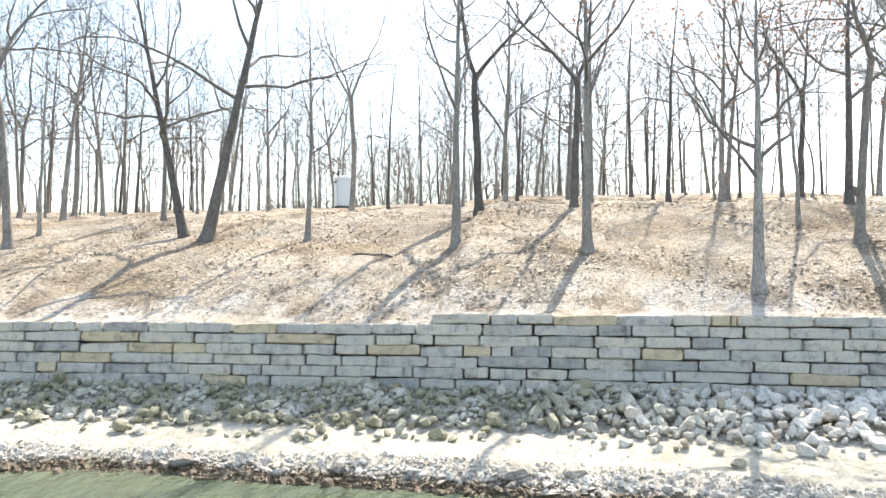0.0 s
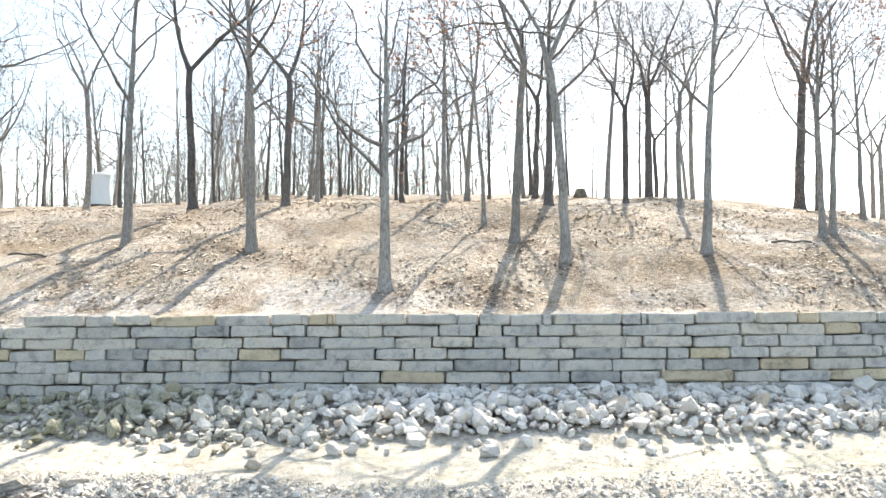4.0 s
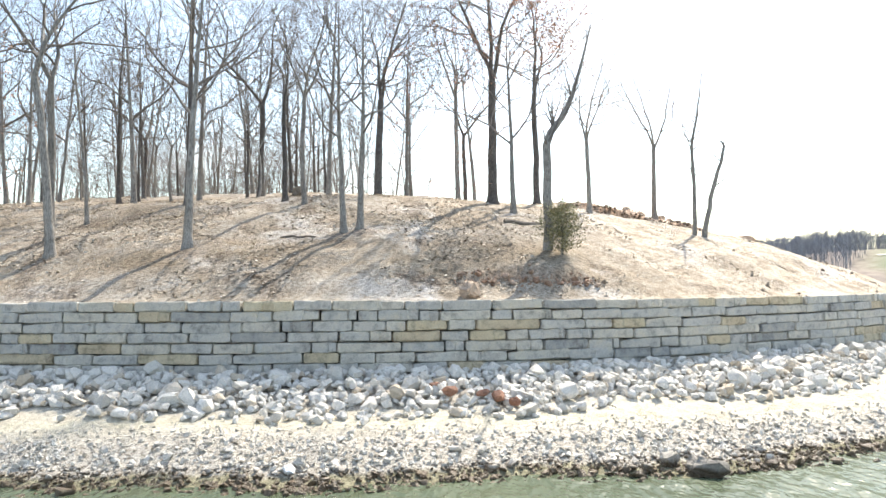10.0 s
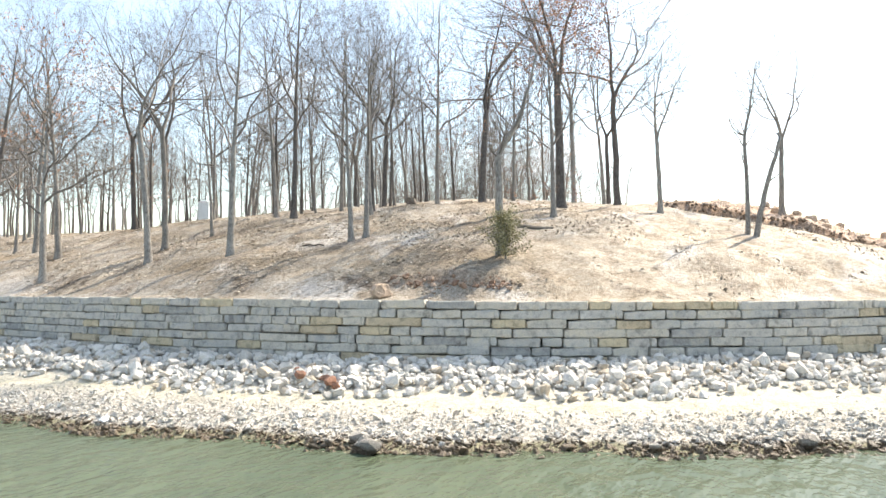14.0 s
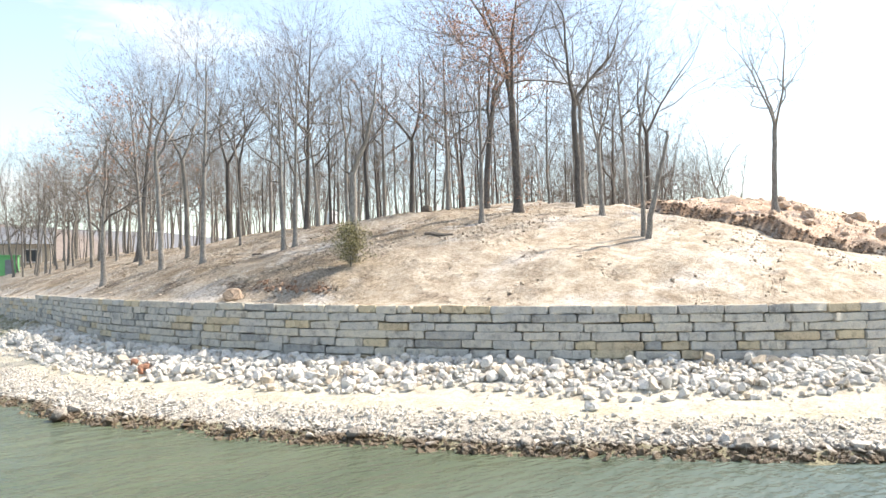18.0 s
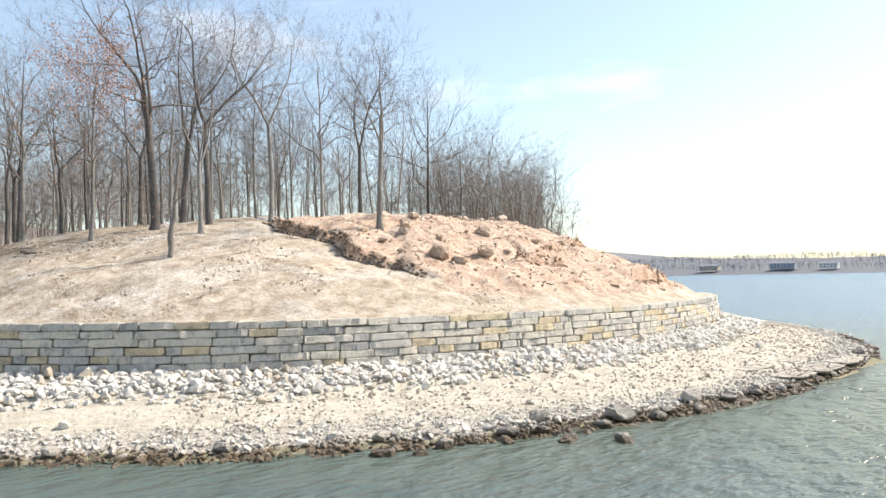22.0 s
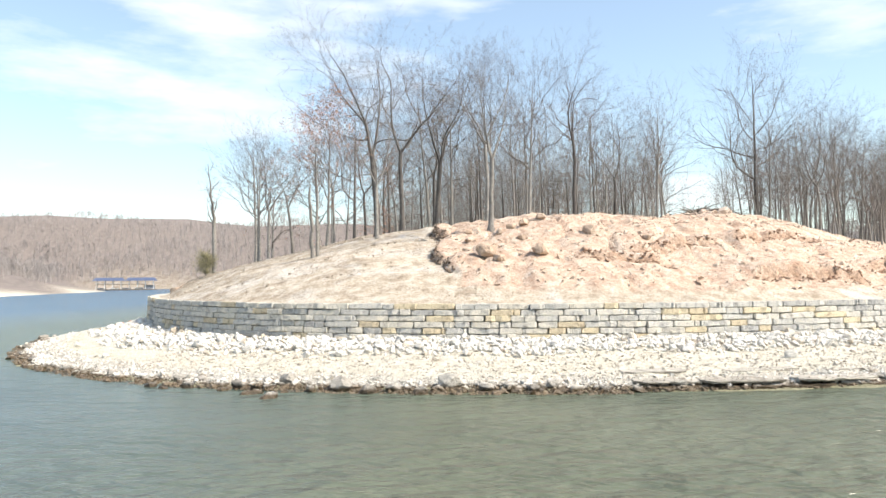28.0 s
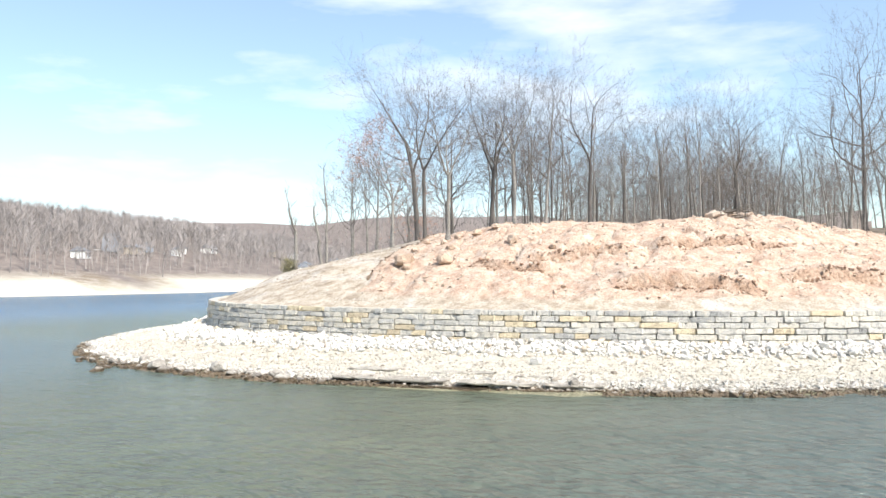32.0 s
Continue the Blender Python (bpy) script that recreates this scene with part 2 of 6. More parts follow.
def ramp_of(nt, fac, stops, hard=False):
    r = nt.nodes.new("ShaderNodeValToRGB")
    e = r.color_ramp.elements
    while len(e) < len(stops):
        e.new(0.5)
    for el, (p, c) in zip(e, stops):
        el.position, el.color = p, (*c, 1)
    if hard:
        r.color_ramp.interpolation = "CONSTANT"
    link(nt, fac, r.inputs["Fac"])
    return r.outputs["Color"]


def mixed(nt, fac, a, b, mode="MIX"):
    m = nt.nodes.new("ShaderNodeMix")
    m.data_type, m.blend_type = "RGBA", mode
    for key, value in (("Factor", fac), ("A", a), ("B", b)):
        if isinstance(value, tuple):
            m.inputs[key].default_value = (*value, 1) if len(value) == 3 else value
        elif isinstance(value, (int, float)):
            m.inputs[key].default_value = value
        else:
            link(nt, value, m.inputs[key])
    return m.outputs["Result"]


def place(nt, local=False):
    return nt.nodes.new("ShaderNodeTexCoord").outputs["Object"] if local else nt.nodes.new("ShaderNodeNewGeometry").outputs["Position"]


def speckle(nt, co, scale, detail=5, rough=0.6):
    n = node(nt, "ShaderNodeTexNoise", Scale=scale, Detail=detail, Roughness=rough)
    link(nt, co, n.inputs["Vector"])
    return n.outputs["Fac"]


def relief(nt, bsdf, height, strength, distance):
    b = node(nt, "ShaderNodeBump", Strength=strength, Distance=distance)
    link(nt, height, b.inputs["Height"])
    link(nt, b.outputs["Normal"], bsdf.inputs["Normal"])


def stone_material(name, stops, hard=False, island=False, dark=0.55, rough=0.85, moss=False, wet=False):
    m, nt, b = material(name, rough)
    co = place(nt)
    rnd = nt.nodes.new("ShaderNodeNewGeometry").outputs["Random Per Island"] if island else nt.nodes.new("ShaderNodeObjectInfo").outputs["Random"]
    base = ramp_of(nt, rnd, stops, hard)
    big, fine = speckle(nt, co, 1.7, 4), speckle(nt, co, 22, 6, 0.7)
    tone = ramp_of(nt, big, [(0.3, (dark, dark, dark)), (0.6, (1, 1, 1))])
    grit = ramp_of(nt, fine, [(0.3, (0.72, 0.72, 0.72)), (0.65, (1.06, 1.05, 1.03))])
    c = mixed(nt, 1.0, mixed(nt, 1.0, base, tone, "MULTIPLY"), grit, "MULTIPLY")
    if moss:
        # the old end of the bank, towards the west, is overgrown
        sep, west = nt.nodes.new("ShaderNodeSeparateXYZ"), nt.nodes.new("ShaderNodeMapRange")
        link(nt, co, sep.inputs["Vector"])
        link(nt, sep.outputs["X"], west.inputs["Value"])
        west.inputs["From Min"].default_value, west.inputs["From Max"].default_value, west.inputs["To Min"].default_value, west.inputs["To Max"].default_value = 2.0, 9.0, 1.0, 0.0
        spots = mixed(nt, 1.0, ramp_of(nt, speckle(nt, co, 0.9, 6, 0.7), [(0.36, (0.1, 0.1, 0.1)), (0.54, (0.85, 0.85, 0.85))]), west.outputs["Result"], "MULTIPLY")
        c = mixed(nt, spots, c, ramp_of(nt, fine, [(0.35, (0.13, 0.13, 0.07)), (0.65, (0.30, 0.29, 0.17))]))
    if wet:
        # soaked and slimy up to the reach of the waves
        sep, line = nt.nodes.new("ShaderNodeSeparateXYZ"), nt.nodes.new("ShaderNodeMath")
        link(nt, co, sep.inputs["Vector"])
        line.operation, line.inputs[1].default_value = "MULTIPLY_ADD", -0.22
        link(nt, speckle(nt, co, 2.2, 4), line.inputs[0])
        link(nt, sep.outputs["Z"], line.inputs[2])
        soaked = ramp_of(nt, line.outputs["Value"], [(0.03, (1, 1, 1)), (0.13, (0, 0, 0))])
        c = mixed(nt, soaked, c, mixed(nt, 1.0, c, (0.24, 0.19, 0.135), "MULTIPLY"))
        gloss = nt.nodes.new("ShaderNodeMapRange")
        gloss.inputs["To Min"].default_value, gloss.inputs["To Max"].default_value = rough, 0.35
        link(nt, soaked, gloss.inputs["Value"])
        link(nt, gloss.outputs["Result"], b.inputs["Roughness"])
    link(nt, c, b.inputs["Base Color"])
    relief(nt, b, fine, 0.9, 0.06)
    return m


def block_material():
    """Sawn limestone: each block its own grey, some ochre, blotched and streaked."""
    m, nt, b = material("limestone_block", 0.85)
    co, rnd = place(nt), nt.nodes.new("ShaderNodeObjectInfo").outputs["Random"]
    base = ramp_of(nt, rnd, [(0.0, (0.575, 0.56, 0.53)), (0.14, (0.42, 0.417, 0.408)), (0.22, (0.64, 0.61, 0.555)), (0.36, (0.53, 0.52, 0.495)), (0.52, (0.63, 0.595, 0.53)), (0.62, (0.58, 0.565, 0.535)), (0.79, (0.64, 0.605, 0.54)), (0.88, (0.66, 0.565, 0.405)), (0.95, (0.61, 0.515, 0.375))], True)
    big, blotch, fine = speckle(nt, co, 0.8, 4), speckle(nt, co, 3.2, 7, 0.7), speckle(nt, co, 20, 6, 0.7)
    rust = ramp_of(nt, blotch, [(0.52, (0, 0, 0)), (0.66, (0.5, 0.5, 0.5))])
    c = mixed(nt, rust, base, mixed(nt, big, (0.38, 0.38, 0.375), (0.60, 0.53, 0.405)))
    c = mixed(nt, 1.0, c, ramp_of(nt, blotch, [(0.30, (0.46, 0.45, 0.44)), (0.48, (0.95, 0.945, 0.93)), (0.68, (1.17, 1.15, 1.09))]), "MULTIPLY")
    c = mixed(nt, 1.0, c, ramp_of(nt, fine, [(0.34, (0.84, 0.84, 0.83)), (0.62, (1.06, 1.06, 1.05))]), "MULTIPLY")
    link(nt, c, b.inputs["Base Color"])
    add = nt.nodes.new("ShaderNodeMath")
    link(nt, blotch, add.inputs[0])
    link(nt, fine, add.inputs[1])
    relief(nt, b, add.outputs["Value"], 1.0, 0.07)
    return m


M_BLOCK = block_material()
M_RIPRAP = stone_material("riprap_stone", [(0.0, (0.68, 0.655, 0.60)), (0.3, (0.79, 0.765, 0.715)), (0.55, (0.60, 0.58, 0.54)), (0.8, (0.84, 0.815, 0.77)), (0.95, (0.58, 0.50, 0.40))], island=True, dark=0.9, moss=True)
M_RIPRAP_ONE = stone_material("riprap_stone_single", [(0.0, (0.68, 0.655, 0.60)), (0.3, (0.79, 0.765, 0.715)), (0.55, (0.60, 0.58, 0.54)), (0.8, (0.84, 0.815, 0.77)), (0.95, (0.58, 0.50, 0.40))], dark=0.9, moss=True)
M_COBBLE = stone_material("shore_cobble", [(0.0, (0.64, 0.61, 0.55)), (0.3, (0.80, 0.77, 0.71)), (0.6, (0.60, 0.57, 0.515)), (0.85, (0.85, 0.82, 0.765)), (1.0, (0.56, 0.48, 0.385))], island=True, dark=0.7, wet=True)
M_BOULDER = stone_material("weathered_boulder", [(0.0, (0.32, 0.295, 0.26)), (1.0, (0.55, 0.515, 0.46))], dark=0.5, wet=True)
M_EASTSTONE = stone_material("tan_beach_stone", [(0.0, (0.48, 0.43, 0.36)), (0.4, (0.60, 0.55, 0.47)), (0.75, (0.42, 0.36, 0.30)), (1.0, (0.68, 0.64, 0.57))], island=True, dark=0.7, wet=True)
M_CLAYROCK = stone_material("clay_stained_rock", [(0.0, (0.54, 0.41, 0.31)), (0.5, (0.62, 0.49, 0.39)), (1.0, (0.52, 0.38, 0.28))], dark=0.7)
M_REDROCK = stone_material("rust_red_rock", [(0.0, (0.40, 0.20, 0.13)), (1.0, (0.46, 0.27, 0.19))], dark=0.7)
M_LEDGE = stone_material("bedded_ledge_rock", [(0.0, (0.46, 0.42, 0.36)), (1.0, (0.58, 0.54, 0.47))], dark=0.5, wet=True)


def ground_material():
    m, nt, b = material("ground", 0.95, spec=0.15)
    co = place(nt)
    at = nt.nodes.new("ShaderNodeAttribute")
    at.attribute_name = "cover"
    sep = nt.nodes.new("ShaderNodeSeparateColor")
    link(nt, at.outputs["Color"], sep.inputs["Color"])
    big, mid, fine = speckle(nt, co, 0.22, 5), speckle(nt, co, 1.3, 8, 0.7), speckle(nt, co, 7, 9, 0.8)
    soil = ramp_of(nt, mid, [(0.34, (0.33, 0.265, 0.195)), (0.48, (0.495, 0.423, 0.335)), (0.64, (0.63, 0.572, 0.487))])
    litter = ramp_of(nt, fine, [(0.30, (0.085, 0.064, 0.044)), (0.42, (0.185, 0.142, 0.098)), (0.56, (0.295, 0.24, 0.172)), (0.68, (0.44, 0.38, 0.30))])
    gravel = ramp_of(nt, fine, [(0.36, (0.22, 0.20, 0.175)), (0.5, (0.42, 0.39, 0.345)), (0.64, (0.62, 0.59, 0.545))])
    clay = ramp_of(nt, mid, [(0.32, (0.42, 0.272, 0.197)), (0.5, (0.555, 0.425, 0.332)), (0.66, (0.66, 0.558, 0.464))])
    sand = ramp_of(nt, mid, [(0.32, (0.48, 0.435, 0.345)), (0.5, (0.62, 0.58, 0.485)), (0.68, (0.70, 0.665, 0.575))])
    weed = ramp_of(nt, fine, [(0.3, (0.12, 0.12, 0.06)), (0.6, (0.28, 0.26, 0.15))])
    patch = ramp_of(nt, big, [(0.42, (0, 0, 0)), (0.58, (1, 1, 1))])
    leaf = mixed(nt, patch, litter, mixed(nt, 0.6, litter, gravel))
    streak = nt.nodes.new("ShaderNodeMapping")
    streak.inputs["Scale"].default_value = (1.0, 0.45, 0.6)
    link(nt, co, streak.inputs["Vector"])
    torn = speckle(nt, streak.outputs["Vector"], 2.2, 9, 0.8)
    c = mixed(nt, sep.outputs["Red"], soil, leaf)
    for name, low, high, stops in (("chalk", 0.40, 0.52, [(0.38, (0.44, 0.42, 0.39)), (0.5, (0.70, 0.68, 0.65)), (0.62, (0.80, 0.785, 0.76))]), ("humus", 0.40, 0.52, [(0.36, (0.055, 0.042, 0.032)), (0.52, (0.17, 0.13, 0.095)), (0.66, (0.40, 0.33, 0.26))])):
        here = nt.nodes.new("ShaderNodeAttribute")
        here.attribute_name = name
        edge = mixed(nt, 1.0, ramp_of(nt, torn, [(low, (0.15, 0.15, 0.15)), (high, (1, 1, 1))]), here.outputs["Color"], "MULTIPLY")
        c = mixed(nt, edge, c, ramp_of(nt, fine, stops))
    debris = ramp_of(nt, speckle(nt, streak.outputs["Vector"], 1.1, 9, 0.82), [(0.54, (0, 0, 0)), (0.66, (0.6, 0.6, 0.6))])
    c = mixed(nt, debris, c, ramp_of(nt, fine, [(0.36, (0.12, 0.095, 0.07)), (0.55, (0.30, 0.24, 0.18)), (0.68, (0.50, 0.43, 0.35))]))
    c = mixed(nt, sep.outputs["Green"], c, clay)
    # cut faces: raw soil colour, darkened further for the shade they lie in
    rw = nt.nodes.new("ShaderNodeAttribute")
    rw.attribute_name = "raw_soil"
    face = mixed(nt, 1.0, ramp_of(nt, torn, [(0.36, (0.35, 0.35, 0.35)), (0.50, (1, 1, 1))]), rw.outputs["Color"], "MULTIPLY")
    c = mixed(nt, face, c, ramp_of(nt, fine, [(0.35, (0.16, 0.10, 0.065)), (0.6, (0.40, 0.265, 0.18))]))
    c = mixed(nt, sep.outputs["Blue"], c, sand)
    for name, low, high, stops in (("algae", 0.42, 0.60, [(0.35, (0.36, 0.34, 0.20)), (0.6, (0.62, 0.60, 0.44))]), ("cobble_bed", 0.30, 0.46, [(0.36, (0.25, 0.228, 0.19)), (0.5, (0.50, 0.468, 0.41)), (0.64, (0.68, 0.65, 0.585))])):
        here = nt.nodes.new("ShaderNodeAttribute")
        here.attribute_name = name
        edge = mixed(nt, 1.0, ramp_of(nt, torn, [(low, (0.1, 0.1, 0.1)), (high, (1, 1, 1))]), here.outputs["Color"], "MULTIPLY")
        c = mixed(nt, edge, c, ramp_of(nt, fine, stops))
    c = mixed(nt, at.outputs["Alpha"], c, weed)
    turf = nt.nodes.new("ShaderNodeAttribute")
    turf.attribute_name = "turf"
    c = mixed(nt, turf.outputs["Fac"], c, ramp_of(nt, mid, [(0.3, (0.12, 0.15, 0.095)), (0.7, (0.18, 0.205, 0.135))]))
    wf = nt.nodes.new("ShaderNodeAttribute")
    wf.attribute_name = "wood_floor"
    c = mixed(nt, wf.outputs["Fac"], c, ramp_of(nt, big, [(0.35, (0.17, 0.146, 0.134)), (0.65, (0.26, 0.222, 0.2))]))
    # aerial haze painted into the north shore's ground colour
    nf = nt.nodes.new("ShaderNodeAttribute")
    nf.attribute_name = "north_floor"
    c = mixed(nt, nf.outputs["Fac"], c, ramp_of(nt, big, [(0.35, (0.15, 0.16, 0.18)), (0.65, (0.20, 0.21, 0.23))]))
    grit = ramp_of(nt, fine, [(0.36, (0.6, 0.58, 0.56)), (0.5, (0.95, 0.95, 0.95)), (0.62, (1.1, 1.1, 1.1))])
    c = mixed(nt, 1.0, c, grit, "MULTIPLY")
    link(nt, c, b.inputs["Base Color"])
    add = nt.nodes.new("ShaderNodeMath")
    link(nt, mid, add.inputs[0])
    link(nt, fine, add.inputs[1])
    relief(nt, b, add.outputs["Value"], 1.0, 0.1)
    return m


M_GROUND = ground_material()


def bark_material(name, a, c2, c3):
    m, nt, b = material(name, 0.95, spec=0.1)
    co = place(nt)
    mp = nt.nodes.new("ShaderNodeMapping")
    mp.inputs["Scale"].default_value = (1, 1, 0.22)
    link(nt, co, mp.inputs["Vector"])
    n, big = speckle(nt, mp.outputs["Vector"], 26, 6, 0.7), speckle(nt, co, 1.1, 3)
    rnd = nt.nodes.new("ShaderNodeObjectInfo").outputs["Random"]
    c = mixed(nt, rnd, ramp_of(nt, n, [(0.3, a), (0.6, c2)]), ramp_of(nt, n, [(0.3, a), (0.6, c3)]))
    c = mixed(nt, 1.0, c, ramp_of(nt, big, [(0.3, (0.75, 0.75, 0.75)), (0.65, (1.08, 1.08, 1.06))]), "MULTIPLY")
    link(nt, c, b.inputs["Base Color"])
    relief(nt, b, n, 0.9, 0.03)
    return m


M_BARK = bark_material("oak_bark", (0.10, 0.09, 0.082), (0.30, 0.28, 0.255), (0.42, 0.395, 0.365))
M_BARK_DARK = bark_material("dark_oak_bark", (0.05, 0.045, 0.043), (0.145, 0.132, 0.124), (0.21, 0.192, 0.178))
M_TWIG = bark_material("twig_bark", (0.078, 0.068, 0.062), (0.21, 0.187, 0.172), (0.30, 0.27, 0.252))


def plain(name, color, rough=0.6, metal=0.0, vary=0.15, scale=3.0):
    m, nt, b = material(name, rough, metal)
    n = speckle(nt, place(nt), scale, 5)
    k = 1 - vary
    link(nt, ramp_of(nt, n, [(0.3, tuple(v * k for v in color)), (0.7, tuple(min(v * (1 + vary * 0.4), 1) for v in color))]), b.inputs["Base Color"])
    return m


def leaf_material(name, a, b2):
    m, nt, b = material(name, 0.7)
    g = nt.nodes.new("ShaderNodeNewGeometry").outputs["Random Per Island"]
    link(nt, ramp_of(nt, g, [(0.0, a), (1.0, b2)]), b.inputs["Base Color"])
    return m


M_DEADLEAF = leaf_material("dry_oak_leaf", (0.36, 0.15, 0.09), (0.55, 0.34, 0.23))
M_CEDAR = leaf_material("cedar_leaf", (0.14, 0.135, 0.065), (0.38, 0.345, 0.19))


def water_material():
    m, nt, b = material("lake_water", 0.22, spec=0.5)
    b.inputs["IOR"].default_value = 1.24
    co = place(nt)
    mp = nt.nodes.new("ShaderNodeMapping")
    mp.inputs["Scale"].default_value, mp.inputs["Rotation"].default_value = (1.9, 0.9, 1.0), (0, 0, radians(14))
    link(nt, co, mp.inputs["Vector"])
    a, c = speckle(nt, mp.outputs["Vector"], 0.75, 3, 0.5), speckle(nt, mp.outputs["Vector"], 0.12, 3)
    sm = speckle(nt, mp.outputs["Vector"], 2.4, 2, 0.5)
    add = node(nt, "ShaderNodeMath")
    add.operation = "MULTIPLY_ADD"
    add.inputs[1].default_value = 0.28
    link(nt, sm, add.inputs[0])
    link(nt, a, add.inputs[2])
    # the lee of the point lies calmer than the open lake
    lee = nt.nodes.new("ShaderNodeVectorMath")
    lee.operation, lee.inputs[1].default_value = "DISTANCE", (28, 8, 0)
    link(nt, co, lee.inputs[0])
    gust = node(nt, "ShaderNodeMath")
    gust.operation, gust.inputs[1].default_value = "MULTIPLY_ADD", 60.0
    link(nt, speckle(nt, co, 0.03, 3), gust.inputs[0])
    link(nt, lee.outputs["Value"], gust.inputs[2])
    far = node(nt, "ShaderNodeMath")
    far.operation, far.inputs[1].default_value = "DIVIDE", 200.0
    link(nt, gust.outputs["Value"], far.inputs[0])
    wind = ramp_of(nt, far.outputs["Value"], [(0.30, (0.35, 0.35, 0.35)), (0.58, (1, 1, 1))])
    # silty green by the shore, paler over the deep
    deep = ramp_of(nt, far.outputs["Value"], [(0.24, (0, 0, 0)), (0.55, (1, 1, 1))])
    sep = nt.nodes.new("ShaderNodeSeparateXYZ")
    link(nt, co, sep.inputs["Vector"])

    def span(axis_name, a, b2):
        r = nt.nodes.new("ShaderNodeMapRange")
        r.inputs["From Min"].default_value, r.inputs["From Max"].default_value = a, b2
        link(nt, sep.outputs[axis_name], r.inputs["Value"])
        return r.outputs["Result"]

    # blue sky reflection painted into the body colour by place: south, north, bay
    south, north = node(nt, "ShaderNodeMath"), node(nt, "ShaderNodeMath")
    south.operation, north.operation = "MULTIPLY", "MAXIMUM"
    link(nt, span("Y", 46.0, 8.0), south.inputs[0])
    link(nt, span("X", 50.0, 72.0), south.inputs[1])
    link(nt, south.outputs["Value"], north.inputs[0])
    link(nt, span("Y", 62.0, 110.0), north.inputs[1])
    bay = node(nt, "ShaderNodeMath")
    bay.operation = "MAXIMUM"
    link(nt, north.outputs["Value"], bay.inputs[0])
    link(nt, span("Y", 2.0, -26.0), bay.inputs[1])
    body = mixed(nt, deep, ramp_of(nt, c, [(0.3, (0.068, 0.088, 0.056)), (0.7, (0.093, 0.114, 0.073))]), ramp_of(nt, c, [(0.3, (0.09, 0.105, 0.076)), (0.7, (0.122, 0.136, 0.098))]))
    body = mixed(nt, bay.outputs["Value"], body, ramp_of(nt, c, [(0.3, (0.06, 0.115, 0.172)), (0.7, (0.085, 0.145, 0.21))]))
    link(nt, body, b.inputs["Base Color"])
    bump = node(nt, "ShaderNodeBump", Distance=0.75)
    link(nt, wind, bump.inputs["Strength"])
    link(nt, add.outputs["Value"], bump.inputs["Height"])
    link(nt, bump.outputs["Normal"], b.inputs["Normal"])
    return m


M_WATER = water_material()


# ---- building helpers ----
def mesh_of(name, verts, faces, mat, smooth=False):
    me = bpy.data.meshes.new(name)
    me.from_pydata([tuple(v) for v in verts], [], [tuple(f) for f in faces])
    me.materials.append(mat)
    if smooth:
        me.polygons.foreach_set("use_smooth", [True] * len(me.polygons))
    return me


def fast_mesh(name, verts, tris, mat):
    """A mesh of triangles from arrays."""
    me = bpy.data.meshes.new(name)
    me.vertices.add(len(verts))
    me.vertices.foreach_set("co", np.asarray(verts, np.float32).ravel())
    me.loops.add(len(tris) * 3)
    me.loops.foreach_set("vertex_index", np.asarray(tris, np.int32).ravel())
    me.polygons.add(len(tris))
    me.polygons.foreach_set("loop_start", np.arange(0, len(tris) * 3, 3, dtype=np.int32))
    me.polygons.foreach_set("use_smooth", [False] * len(tris))
    me.update(calc_edges=True)
    me.materials.append(mat)
    return me


def part(name, bm, mat, parent, label=""):
    me = bpy.data.meshes.new(name)
    bm.to_mesh(me)
    bm.free()
    me.materials.append(mat)
    ob = new(name, me)
    ob.parent = parent
    return tagged(ob, label)


def piece(name, me, parent, m=None, label=""):
    ob = new(name, me)
    ob.parent = parent
    if m is not None:
        ob.matrix_basis = m
    return tagged(ob, label)


def thing(name, label, category, m=None, group="", kind=""):
    ob = new(name)
    if m is not None:
        ob.matrix_basis = m
    return tagged(ob, label, category, group, kind)


def box(sx, sy, sz, at=(0, 0, 0), bevel=0.0, bm=None):
    bm = bm or bmesh.new()
    r = bmesh.ops.create_cube(bm, size=1.0, matrix=Matrix.Translation(at) @ Matrix.Diagonal((sx, sy, sz, 1)))
    if bevel:
        bmesh.ops.bevel(bm, geom=list({e for v in r["verts"] for e in v.link_edges}), offset=bevel, segments=1, affect="EDGES")
    return bm


def rod(a, b, r, sides=8, bm=None):
    bm = bm or bmesh.new()
    a, b = Vector(a), Vector(b)
    m = Matrix.Translation((a + b) / 2) @ (b - a).to_track_quat("Z", "Y").to_matrix().to_4x4()
    bmesh.ops.create_cone(bm, cap_ends=True, segments=sides, radius1=r, radius2=r, depth=(b - a).length, matrix=m)
    return bm


RNG = np.random.RandomState(11)


def hull_rock(rng, n, flat=0.7):
    """An angular broken stone about 1 across: corners and triangles."""
    bm = bmesh.new()
    p = rng.normal(size=(n, 3))
    p = p / np.abs(p).max(1, keepdims=True) ** 0.4 / np.linalg.norm(p, axis=1, keepdims=True) ** 0.6
    p *= (0.5, 0.5 * rng.uniform(0.6, 0.95), 0.5 * flat * rng.uniform(0.75, 1.1))
    for v in p:
        bm.verts.new(v * rng.uniform(0.82, 1.0))
    r = bmesh.ops.convex_hull(bm, input=bm.verts)
    bmesh.ops.delete(bm, geom=[g for g in set(r["geom_interior"] + r["geom_unused"]) if isinstance(g, bmesh.types.BMVert)], context="VERTS")
    bmesh.ops.triangulate(bm, faces=bm.faces)
    bm.verts.index_update()
    out = np.array([v.co for v in bm.verts]), np.array([[v.index for v in f.verts] for f in bm.faces])
    bm.free()
    return out


ROCKS = [hull_rock(RNG, 18) for _ in range(16)]
PEBBLES = [hull_rock(RNG, 11, 0.72) for _ in range(12)]
GRAVEL = [hull_rock(RNG, 7, 0.7) for _ in range(10)]


